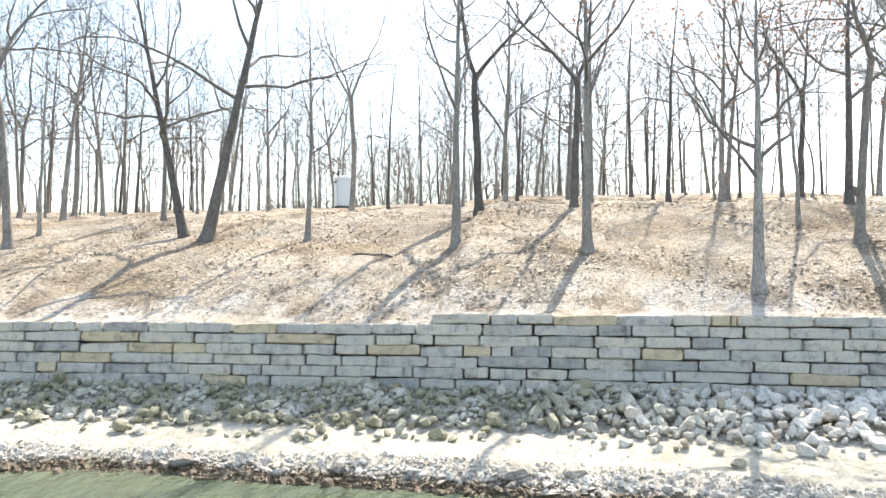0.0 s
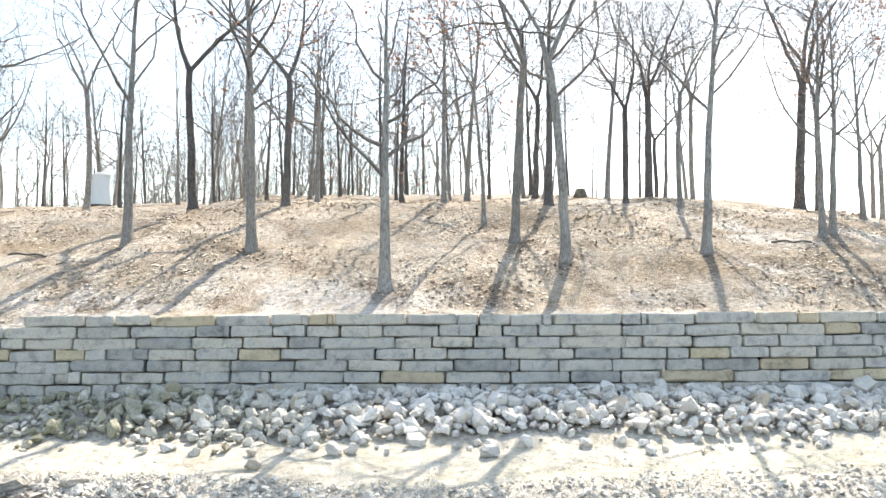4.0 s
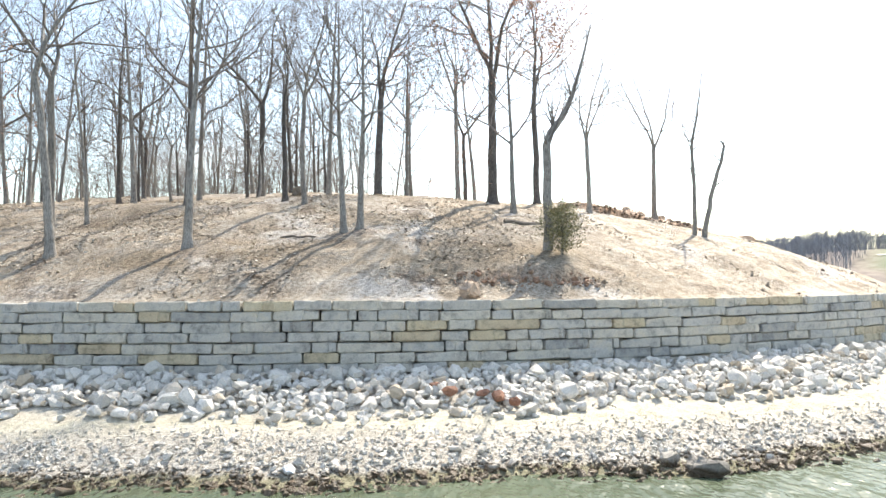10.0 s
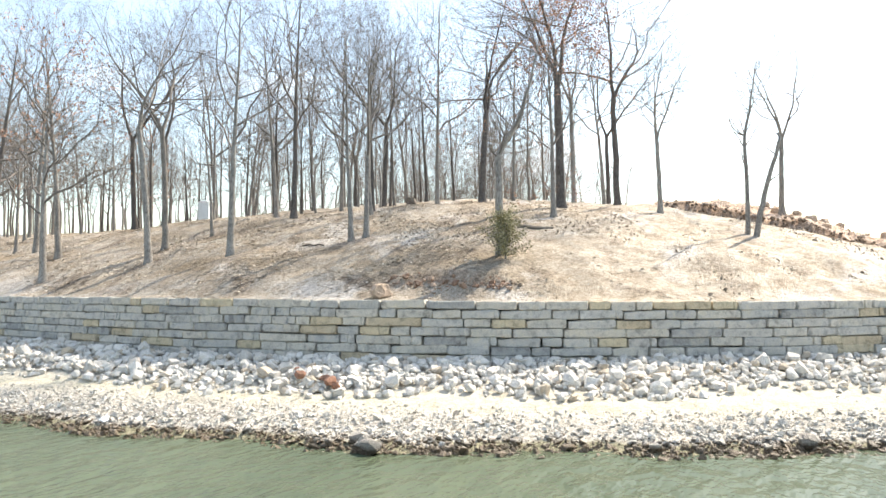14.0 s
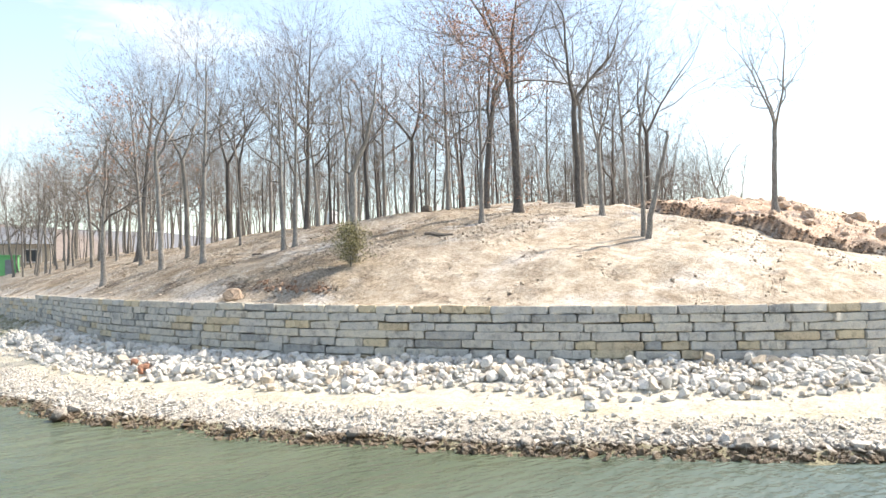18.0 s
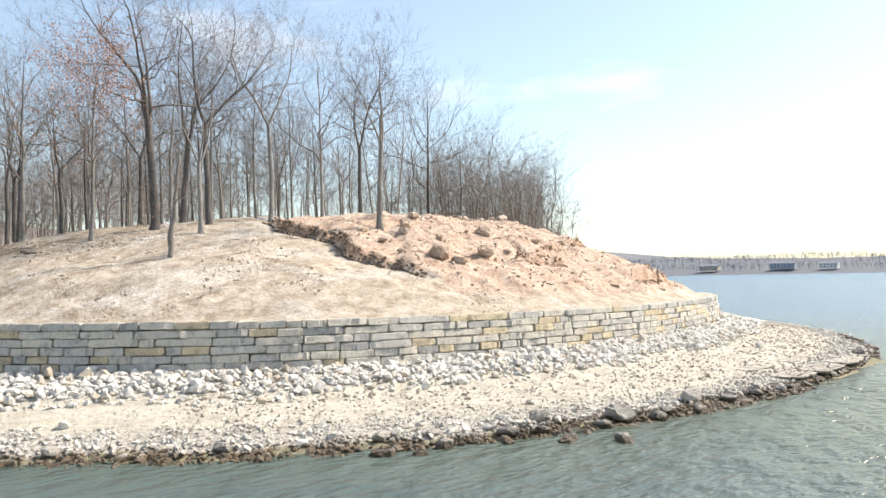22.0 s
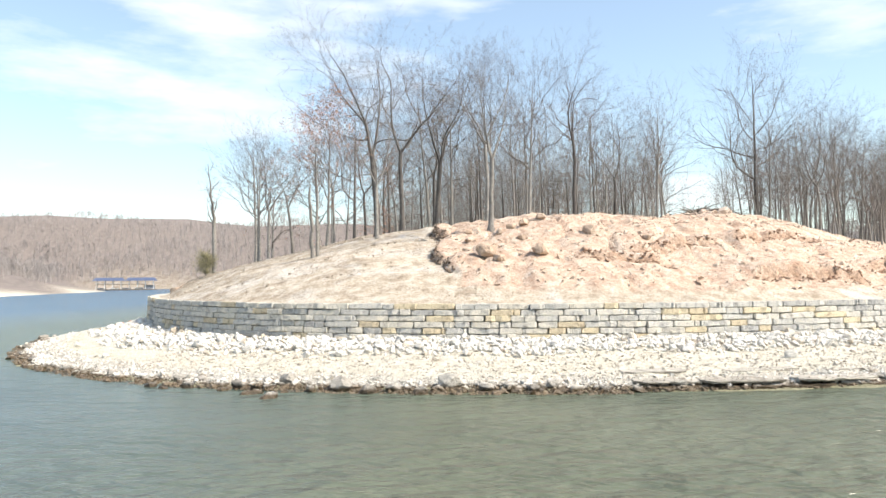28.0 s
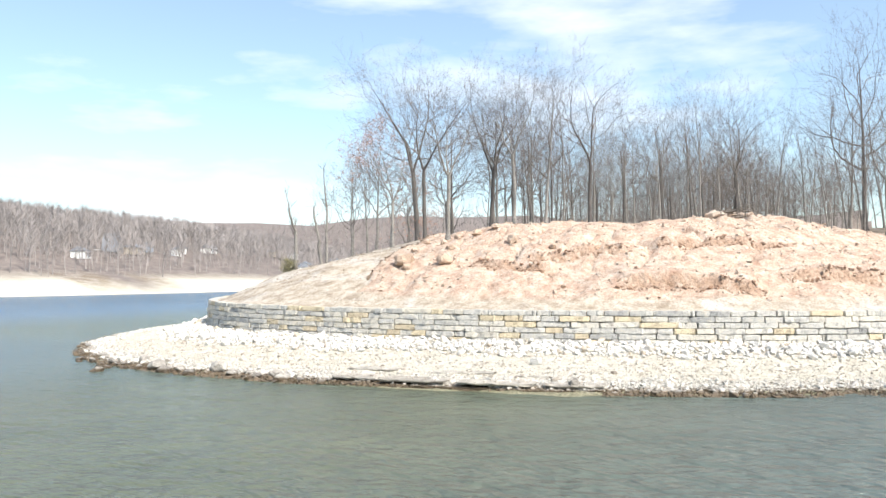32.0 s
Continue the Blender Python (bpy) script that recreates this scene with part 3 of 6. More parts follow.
def turn_matrices(rng, n, tilt):
    """n turns: any heading, leaning up to about tilt radians."""
    a, b, c = rng.uniform(0, 2 * np.pi, n), rng.normal(0, tilt, n), rng.normal(0, tilt, n)
    out = np.zeros((n, 3, 3))
    ca, sa, cb, sb, cc, sc = np.cos(a), np.sin(a), np.cos(b), np.sin(b), np.cos(c), np.sin(c)
    out[:, 0, 0], out[:, 0, 1], out[:, 0, 2] = ca * cc - sa * sb * sc, -sa * cb, ca * sc + sa * sb * cc
    out[:, 1, 0], out[:, 1, 1], out[:, 1, 2] = sa * cc + ca * sb * sc, ca * cb, sa * sc - ca * sb * cc
    out[:, 2, 0], out[:, 2, 1], out[:, 2, 2] = -cb * sc, sb, cb * cc
    return out


def strewn(name, kinds, xyz, size, rng, mat, parent=None, tilt=0.5):
    """Many stones joined into one mesh."""
    pick, turn, V, F, base = rng.randint(0, len(kinds), len(xyz)), turn_matrices(rng, len(xyz), tilt), [], [], 0
    for k, (v, f) in enumerate(kinds):
        i = np.nonzero(pick == k)[0]
        if not len(i):
            continue
        w = np.einsum("nij,vj->nvi", turn[i], v) * size[i][:, None, None] + xyz[i][:, None, :]
        V.append(w.reshape(-1, 3))
        F.append((f[None] + (np.arange(len(i)) * len(v))[:, None, None] + base).reshape(-1, 3))
        base += len(i) * len(v)
    ob = new(name, fast_mesh(name, np.vstack(V), np.vstack(F), mat))
    ob.parent = parent
    return tagged(ob, kind="stuff")


# ---- ground: one sheet, fine on the point, coarse towards the horizon ----
def axis(a, b, step, lo, hi):
    mid = list(np.arange(a, b, step))
    g, v = step, a
    left = []
    while v > lo:
        g *= 1.16
        v -= g
        left.append(v)
    g, v, right = step, mid[-1], []
    while v < hi:
        g *= 1.16
        v += g
        right.append(v)
    return np.array(left[::-1] + mid + right)


WEED_SPOTS = ((51.6, 32.5), (50.9, 31.9), (48.2, 29.6), (45.0, 30.6), (40.6, 25.2), (43.6, 27.5), (36.5, 25.0), (30.0, 22.6), (24.5, 22.2), (4.2, 24.4), (1.5, 24.2), (-4.5, 25.6), (13.2, 23.4), (52.9, 36.0))
SLOPE_TREES = ((0.5, 31.0), (5.3, 28.8), (9.75, 24.3), (14.4, 31.8), (15.9, 25.5), (14.7, 27.8), (21.0, 25.6), (26.6, 27.4), (27.2, 27.7), (43.4, 36.0), (-5.9, 34.3), (1.75, 38.0), (-10.6, 35.3))


def make_ground():
    xs, ys = axis(-26, 69, 0.25, -4200, 4200), axis(10.5, 76, 0.23, -3000, 4200)
    X, Y = np.meshgrid(xs, ys)
    x, y = X.ravel(), Y.ravel()
    z = ground(x, y)
    n, r = len(xs), len(ys)
    a = (np.arange(r - 1)[:, None] * n + np.arange(n - 1)[None]).ravel()
    tris = np.vstack([np.stack([a, a + 1, a + n + 1], 1), np.stack([a, a + n + 1, a + n], 1)])
    me = fast_mesh("ground", np.stack([x, y, z], 1), tris, M_GROUND)
    me.polygons.foreach_set("use_smooth", [True] * len(me.polygons))
    d, s = near_line(x, y)
    clay = clay_mask(x, y, d)
    bare = ease(x, 30, 44) * ease(d, 0, 1)
    leaf = np.clip(ease(d, 0.6, 2.0) * (1 - 0.93 * bare) * (0.55 + 0.9 * (vnoise(x, y, 4) - 0.3)), 0, 1)
    sand = np.where(d < 0.5, 1.0, 0.0)
    far = (d < -15) | (y > 220)
    shore = far & (z < np.where(x < -250, 1.2, 4.2)) & (y < 0) & (x > -460)
    leaf, clay = np.where(far, 1.0, leaf), np.where(far, 0.0, clay)
    sand = np.where(far, shore * 1.0, sand)
    lawn = np.where(far & (np.hypot((x - 200) / 1.3, y - 262) < 48) & (x > 174 + 0.6 * (y - 262)), 1.0, 0.0)
    floor = np.where(far & (((z > np.where(x < -250, 1.2, 4.6)) & (y < 0)) | ((y > 215) & (lawn < 0.5)) | (x < -430) & (z > 0.5)), 1.0, 0.0)
    wet = np.where((z < 0.12) & ~far, 0.8, 0.0)
    # where raw soil and painted shade show along the scarp and banks
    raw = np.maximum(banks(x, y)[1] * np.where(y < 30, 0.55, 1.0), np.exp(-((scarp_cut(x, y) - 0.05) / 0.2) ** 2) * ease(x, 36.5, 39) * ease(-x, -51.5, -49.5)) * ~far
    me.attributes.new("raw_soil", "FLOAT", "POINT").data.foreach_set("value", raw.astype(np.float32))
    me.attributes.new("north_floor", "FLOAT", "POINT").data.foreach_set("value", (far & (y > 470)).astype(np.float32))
    humus = ease(vnoise(x * 1.7 + 0.4 * y, y * 0.6, 1.6) + 0.5 * vnoise(x, y, 0.6), 0.98, 1.2)
    for tx, ty in SLOPE_TREES:
        humus = np.maximum(humus, ease(1.0 - np.hypot((x - tx) / 0.9, (y - ty + 0.5) / 1.3) + 0.9 * (vnoise(x, y, 0.6) - 0.5), 0, 0.5))
    for tx, ty in WEED_SPOTS:
        humus = np.maximum(humus, 1.3 * ease(1.0 - np.hypot((x - tx) / 1.1, (y - ty) / 0.6) + 1.5 * (vnoise(x, y, 0.35) - 0.5), 0.1, 0.6))
    chalk = ease(vnoise(x + 31, y * 0.7, 2.4) + 0.5 * vnoise(x, y + 7, 0.6) + 0.3 * ease(4.2 - d, 0, 2.0) * ease(34 - x, 0, 4), 0.88, 1.12)
    me.attributes.new("humus", "FLOAT", "POINT").data.foreach_set("value", (0.75 * humus * ease(d, 0.8, 1.5) * np.interp(x, [34, 44], [1, 0.5]) * (1 - clay) * ~far).astype(np.float32))
    me.attributes.new("chalk", "FLOAT", "POINT").data.foreach_set("value", (np.where(x < 30, 0.5, 0.72) * chalk * np.interp(x, [30, 42], [1, 0.6]) * ease(d, 0.6, 1.2) * np.maximum(ease(x, 14, 24), ease(5.0 - d, 0, 2.5)) * (1 - clay) * ~far).astype(np.float32))
    f = -d / water_width(s)
    belt = np.interp(s, [STEP - 4, STEP + 10, STEP + 24, S_53, S_57], [0.9, 1.4, 3.5, 2.5, 2.2]) / water_width(s)
    bed = np.maximum(ease(f, 1 - belt, 1 - belt * 0.6), 0.75 * ease(np.interp(s, [STEP - 5, STEP + 12, S_53, S_57, S_62], [2.6, 3.1, 2.9, 2.6, 2.4]) + d, 0, 0.5))
    me.attributes.new("cobble_bed", "FLOAT", "POINT").data.foreach_set("value", (bed * ~far * (d < 0.5)).astype(np.float32))
    algae = 0.6 * np.exp(-((f - (1 - belt) + 0.05) / 0.07) ** 2) * ease(x, 8, 14) * ease(-x, -58, -54)
    me.attributes.new("algae", "FLOAT", "POINT").data.foreach_set("value", (algae * ~far * (d < 0.5)).astype(np.float32))
    me.attributes.new("turf", "FLOAT", "POINT").data.foreach_set("value", lawn.astype(np.float32))
    me.attributes.new("wood_floor", "FLOAT", "POINT").data.foreach_set("value", floor.astype(np.float32))
    col = me.color_attributes.new("cover", "FLOAT_COLOR", "POINT")
    col.data.foreach_set("color", np.stack([leaf, clay, sand, wet], 1).astype(np.float32).ravel())
    tagged(new("ground", me), "pale soil and leaf litter rising from a stony beach", "ground", kind="structure")
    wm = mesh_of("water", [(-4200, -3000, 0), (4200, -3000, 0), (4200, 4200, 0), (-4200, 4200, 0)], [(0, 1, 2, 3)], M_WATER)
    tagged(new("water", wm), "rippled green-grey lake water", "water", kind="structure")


make_ground()


# ---- trees ----
class Tubes:
    def __init__(self):
        self.v, self.f, self.n = [], [], 0

    def add(self, pts, radii, sides):
        pts = np.asarray(pts, float)
        k = len(pts)
        t = np.gradient(pts, axis=0)
        t /= np.linalg.norm(t, axis=1, keepdims=True) + 1e-9
        ref = np.array([1.0, 0, 0]) if abs(t[0, 0]) < 0.8 else np.array([0, 1.0, 0])
        a = np.cross(t, ref)
        a /= np.linalg.norm(a, axis=1, keepdims=True) + 1e-9
        b = np.cross(t, a)
        ang = np.arange(sides) * 2 * np.pi / sides
        ring = pts[:, None] + (a[:, None] * np.cos(ang)[None, :, None] + b[:, None] * np.sin(ang)[None, :, None]) * np.asarray(radii)[:, None, None]
        self.v.append(ring.reshape(-1, 3))
        i, j = np.arange(k - 1)[:, None] * sides, np.arange(sides)[None]
        q0, q1 = (i + j).ravel() + self.n, (i + (j + 1) % sides).ravel() + self.n
        self.f += [np.stack([q0, q1, q1 + sides], 1), np.stack([q0, q1 + sides, q0 + sides], 1)]
        self.n += k * sides

    def spike(self, p, tip, r):
        """A last twig: three sides running to a point."""
        t = tip - p
        a = np.cross(t, (0.3, 0.9, 0.2))
        a *= r / (np.linalg.norm(a) + 1e-9)
        b = np.cross(t, a) / (np.linalg.norm(t) + 1e-9)
        k = self.n
        self.v.append(np.array([p + a, p - 0.5 * a + 0.87 * b, p - 0.5 * a - 0.87 * b, tip]))
        self.f.append(np.array([(k, k + 1, k + 3), (k + 1, k + 2, k + 3), (k + 2, k, k + 3)]))
        self.n += 4

    def mesh(self, name, mat):
        me = fast_mesh(name, np.vstack(self.v), np.vstack(self.f), mat)
        me.polygons.foreach_set("use_smooth", [True] * len(me.polygons))
        return me


def limb_path(rng, p, way, size, k, up, wander):
    pts, way = [np.array(p, float)], np.array(way, float)
    for _ in range(k):
        way = way + rng.normal(0, wander, 3) + (0, 0, up)
        way /= np.linalg.norm(way)
        pts.append(pts[-1] + way * size / k)
    return np.array(pts)


def side_way(rng, t, spread):
    """A direction that leaves t by about spread radians."""
    v = rng.normal(size=3)
    v -= t * v.dot(t)
    v /= np.linalg.norm(v) + 1e-9
    return t * math.cos(spread) + v * math.sin(spread)


def grow(seed, H, r0, first=0.42, limbs=8, fork=1, detail=3, lean=(0, 0), spread=0.75, leafy=0, dark=False, sparse=False, bow=1.0):
    """A leafless tree: meshes of its trunk, of its crown and, where it keeps dry leaves, of these."""
    rng = np.random.RandomState(seed)
    trunk, crown, leaves = Tubes(), Tubes(), []
    k = 14
    bend = np.cumsum(np.cumsum(rng.normal(0, 0.010, (k + 1, 2)), axis=0), axis=0) * H / k * bow
    h = np.linspace(-0.25, H * (0.86 if fork == 1 else first + 0.04), k + 1)
    bend[:2] = bend[0]
    bend -= bend[0]
    pts = np.stack([bend[:, 0] + lean[0] * h + rng.normal(0, 0.012, k + 1), bend[:, 1] + lean[1] * h + rng.normal(0, 0.012, k + 1), h], 1)

    def girth(v):
        v = np.clip(v, 0, None)
        return r0 * (1 - (0.86 if fork == 1 else 0.28) * (v / h[-1]) ** 0.85) + r0 * 0.5 * np.exp(-v / 0.26)

    hh = np.concatenate([[-0.25, 0.0, 0.2, 0.5, 1.0], h[h > 1.3]])
    pp = np.stack([np.interp(hh, h, pts[:, 0]), np.interp(hh, h, pts[:, 1]), hh], 1)
    trunk.add(pp, girth(hh), 9)
    stems = []
    if fork == 1:
        stems.append((pts, girth(h)))
    else:
        a0 = rng.uniform(0, 6.28)
        for i in range(fork):
            a, tilt = a0 + i * 6.28 / fork + rng.normal(0, 0.3), rng.uniform(0.32, 0.65)
            p = limb_path(rng, pp[-1] - (0, 0, 0.2), (math.cos(a) * tilt + lean[0], math.sin(a) * tilt + lean[1], 1), H * (1 - first) * rng.uniform(0.8, 0.95), 9, 0.05, 0.15)
            q = girth(h[-1:])[0] * (0.78, 0.66, 0.6)[fork - 2] * (1 - 0.88 * np.linspace(0, 1, 10) ** 0.9)
            trunk.add(p, q, 7)
            stems.append((p, q))
    counts = ((6, 5, 3) if sparse else (8, 5, 3)) if detail > 2 else (6, 5, 0)
    cut = ((4, 4), (2, 3), (1, 3)) if detail > 2 else ((2, 3), (1, 3), (1, 3))
    limbs += 2
    thick = (0.75 if sparse else 0.85) if detail > 2 else 0.95

    def branch(p, q, size, level):
        """Side branches of one limb, its tip forking, each lower order finer and more upright."""
        n, turn = counts[level], rng.uniform(0, 6.28)
        for i in range(n):
            f = 1.0 if i == 0 else 0.22 + 0.76 * (i - rng.uniform(0, 0.9)) / (n - 1)
            x = f * (len(p) - 1)
            j = min(int(x), len(p) - 2)
            at, t = p[j] + (p[j + 1] - p[j]) * (x - j), p[j + 1] - p[j]
            t = t / np.linalg.norm(t)
            turn += 2.4 + rng.normal(0, 0.4)
            u = np.cross(t, (0.1, 0.2, 1.0))
            u /= np.linalg.norm(u) + 1e-9
            w = np.cross(t, u)
            a = rng.uniform(0.5, 1.05) if i else rng.uniform(0.1, 0.4)
            way = t * math.cos(a) + (u * math.cos(turn) + w * math.sin(turn)) * math.sin(a) + (0, 0, 0.1)
            ln = size * rng.uniform(0.45, 0.75) * (1.15 - 0.45 * f)
            k2, sides = cut[level]
            b = limb_path(rng, at, way, ln, k2, 0.06, (0.22, 0.24, 0.1)[level])
            r = min(np.interp(x, np.arange(len(q)), q) * 0.72, 0.010 * ln + 0.006) * thick
            last = level == 2 or counts[level + 1] == 0
            if last or k2 == 1:
                crown.spike(b[0], b[-1], max(r, 0.0075 * thick) * 1.1)
            else:
                crown.add(b, np.linspace(r, max(r * 0.4, 0.004), k2 + 1), sides)
            if leafy and (level == 2 or last) and rng.rand() < leafy:
                for _ in range(4):
                    leaves.append(b[-1] + rng.normal(0, 0.14, 3))
            if not last:
                branch(b, np.linspace(r, r * 0.4, k2 + 1), ln, level + 1)

    for p, q in stems:
        m, turn = limbs if fork == 1 else max(4, limbs // fork + 2), rng.uniform(0, 6.28)
        for i in range(m):
            lo = first if fork == 1 else 0.12
            f = lo + (1 - lo) * (i + rng.uniform(0, 0.7)) / m if i < m - 1 else 1.0
            x = f * (len(p) - 1)
            j = min(int(x), len(p) - 2)
            at, r = p[j] + (p[j + 1] - p[j]) * (x - j), np.interp(x, np.arange(len(q)), q)
            t = p[j + 1] - p[j]
            t /= np.linalg.norm(t)
            turn += 2.4 + rng.normal(0, 0.5)
            out = np.array([math.cos(turn), math.sin(turn), 0.0])
            a = spread * rng.uniform(0.95, 1.4) * (1.1 - 0.4 * (f - lo) / (1 - lo)) if i < m - 1 else 0.12
            g = (f - lo) / (1 - lo)
            ln = H * (1 - first) * rng.uniform(0.5, 0.78) * (1.12 - 0.55 * g) * (1 if fork == 1 else 0.82)
            b = limb_path(rng, at, t * math.cos(a) + out * math.sin(a), ln, 7 if detail > 2 else 4, 0.055 if detail > 2 else 0.09, 0.26)
            rs = max(min(r * rng.uniform(0.5, 0.72), 0.017 * ln + 0.01), 0.014)
            bq = rs * (1 - 0.78 * np.linspace(0, 1, len(b)) ** 0.9)
            crown.add(b, bq, 5 if detail > 2 else 4)
            branch(b, bq, ln, 0)
    lm = None
    if leaves:
        c, lv, lf = np.array(leaves), [], []
        for i, p in enumerate(c):
            u, w = rng.normal(size=3), rng.normal(size=3)
            u, w = u / np.linalg.norm(u) * 0.08, w / np.linalg.norm(w) * 0.05
            lv += [p - u, p + w, p + u, p - w]
            lf += [(4 * i, 4 * i + 1, 4 * i + 2), (4 * i, 4 * i + 2, 4 * i + 3)]
        lm = fast_mesh("dry_leaves", np.array(lv), np.array(lf), M_DEADLEAF)
    return trunk.mesh("trunk", M_BARK_DARK if dark else M_BARK), crown.mesh("crown", M_TWIG), lm


BASE = {}


def tree(kind, x, y, size=1.0, turn=0.0, group="trees on the point"):
    """A tree of one of the grown kinds, standing on the ground at x, y."""
    m = pose(x, y, gz(x, y) - 0.05, 0, 0, turn) @ Matrix.Diagonal((size, size, size, 1))
    if kind in BASE:
        return copy_thing(BASE[kind], m)
    args, label = KINDS[kind]
    t, c, l = grow(**args)
    ob = thing("tree", label, "tree", m, group)
    piece("trunk", t, ob)
    piece("crown", c, ob)
    if l:
        piece("dry_leaves", l, ob, None, "russet dry oak leaves")
    BASE[kind] = ob
    return ob


KINDS = {
    "grand": (dict(seed=31, H=17.5, r0=0.29, dark=True, first=0.36, limbs=15, fork=3, spread=0.95), "large dark oak with a broad spreading crown"),
    "slope_a": (dict(sparse=True, seed=32, H=14.5, r0=0.19, first=0.42, limbs=9), "grey-barked bare tree on the slope above the wall"),
    "slope_b": (dict(sparse=True, seed=33, H=14, r0=0.18, first=0.45, limbs=9, fork=2), "bare tree forking high above the slope"),
    "slope_c": (dict(sparse=True, seed=34, H=11.5, r0=0.15, first=0.4, limbs=9, lean=(0.05, 0.02)), "slender bare tree bending over the slope"),
    "tall_a": (dict(sparse=True, seed=1, H=17, r0=0.20, first=0.38, limbs=9), "tall bare oak with a straight grey trunk"),
    "tall_b": (dict(sparse=True, seed=2, H=16, r0=0.17, first=0.38, limbs=8, lean=(0.03, 0.0)), "tall slender bare hardwood on the slope"),
    "tall_c": (dict(dark=True, seed=3, H=18, r0=0.24, first=0.36, limbs=9, spread=0.85), "large bare oak with wide-reaching limbs"),
    "fork_a": (dict(sparse=True, seed=4, H=17, r0=0.22, dark=True, first=0.38, limbs=10, fork=2), "bare oak forked into two leaders"),
    "fork_b": (dict(sparse=True, seed=5, H=16, r0=0.20, first=0.45, limbs=9, fork=3), "bare hardwood forked into three stems"),
    "leafy": (dict(sparse=True, seed=6, H=12, r0=0.21, first=0.34, limbs=9, leafy=0.4), "oak still holding russet dry leaves"),
    "russet": (dict(seed=12, H=12.5, r0=0.18, first=0.36, limbs=9, leafy=0.85), "oak with a crown of russet dry leaves"),
    "lean": (dict(sparse=True, seed=7, H=17, r0=0.28, dark=True, first=0.36, limbs=11, bow=0.5, lean=(0.2, 0.02)), "dark-barked bare tree leaning to one side"),
    "slim": (dict(sparse=True, seed=8, H=12, r0=0.10, first=0.4, limbs=7, lean=(0.03, 0.02)), "thin bare sapling on the slope"),
    "small": (dict(sparse=True, seed=13, H=10.8, r0=0.17, first=0.40, fork=3, limbs=11, spread=0.8, bow=0.35), "bare tree with an open crown on the bare hill"),
    "wood_a": (dict(bow=2.0, lean=(0.03, -0.02), seed=21, H=15, r0=0.15, first=0.34, limbs=7, detail=2), "bare tree of the wood on the hilltop"),
    "wood_b": (dict(bow=1.6, lean=(-0.03, 0.02), dark=True, seed=22, H=16, r0=0.17, first=0.33, limbs=8, detail=2), "bare oak of the wood on the hilltop"),
    "wood_c": (dict(bow=2.2, seed=23, H=13, r0=0.11, first=0.32, limbs=7, detail=2, lean=(0.05, 0)), "slender bare tree of the wood"),
    "wood_d": (dict(bow=1.6, seed=24, H=16, r0=0.16, first=0.33, limbs=8, fork=2, detail=2), "forked bare tree of the wood"),
    "wood_e": (dict(bow=2.4, lean=(0.06, 0.03), seed=25, H=9, r0=0.06, first=0.3, limbs=7, detail=2), "thin bare understorey tree"),
}

# trees of the slope and the crest, each in its place
for kind, x, y, size, turn in (
        ("slope_a", 0.5, 31.0, 1.05, 20), ("slope_a", 5.3, 28.8, 1.0, 200), ("leafy", 9.75, 24.3, 0.95, 40), ("slim", 14.4, 31.8, 1.0, 90), ("slope_b", 15.9, 25.5, 1.0, 10),
        ("slope_b", 14.7, 27.8, 0.95, 120), ("slope_a", 21.0, 25.6, 0.9, 300), ("slope_c", 26.6, 27.4, 0.95, 200), ("slope_c", 27.2, 27.7, 1.0, 350), ("small", 44.4, 48.1, 1.02, 30)):
    tree(kind, x, y, size, turn)
for kind, x, y, size, turn in (
        ("small", 38.6, 39.7, 0.85, 170), ("grand", 33.2, 39.1, 0.95, 70), ("russet", 34.0, 35.1, 0.85, 190), ("fork_a", 35.9, 41.4, 0.9, 60), ("grand", 26.6, 43.6, 0.9, 220),
        ("fork_a", 1.75, 38.0, 1.05, 0), ("slope_c", -5.9, 34.3, 1.0, 45), ("lean", -10.6, 35.3, 1.05, 0), ("lean", -12.0, 36.5, 0.8, 175), ("slope_b", -18.9, 34.2, 1.1, 20)):
    tree(kind, x, y, size, turn)
for kind, x, y, size, turn in (
        ("slim", -18.8, 36.6, 1.1, 0), ("tall_a", -20.3, 42.1, 0.9, 80), ("fork_b", -22.5, 48.0, 0.9, 0), ("tall_b", -14.8, 41.7, 0.85, 140), ("fork_a", 6.1, 36.5, 0.95, 160),
        ("tall_b", -10.5, 47.3, 0.95, 0), ("fork_b", -5.4, 46.5, 1.0, 30), ("tall_c", 18.0, 34.8, 0.85, 100), ("tall_a", 13.75, 38.75, 0.9, 320), ("fork_b", 23.9, 33.8, 0.75, 200)):
    tree(kind, x, y, size, turn)
for kind, x, y, size, turn in (
        ("fork_a", 22.4, 36.6, 0.75, 90), ("tall_a", 23.75, 42.75, 0.95, 0), ("tall_b", 28.25, 45.0, 0.95, 180), ("fork_b", 31.5, 48.0, 1.0, 120), ("tall_a", 32.7, 51.5, 0.9, 210),
        ("fork_a", 32.2, 55.2, 0.9, 330), ("tall_b", 7.5, 39.8, 0.9, 260), ("tall_a", 15.8, 43.6, 0.95, 10), ("fork_a", 19.6, 43.0, 0.9, 190), ("tall_c", 15.4, 75.8, 1.15, 45), ("fork_a", 4.8, 63.3, 1.0, 200)):
    tree(kind, x, y, size, turn)


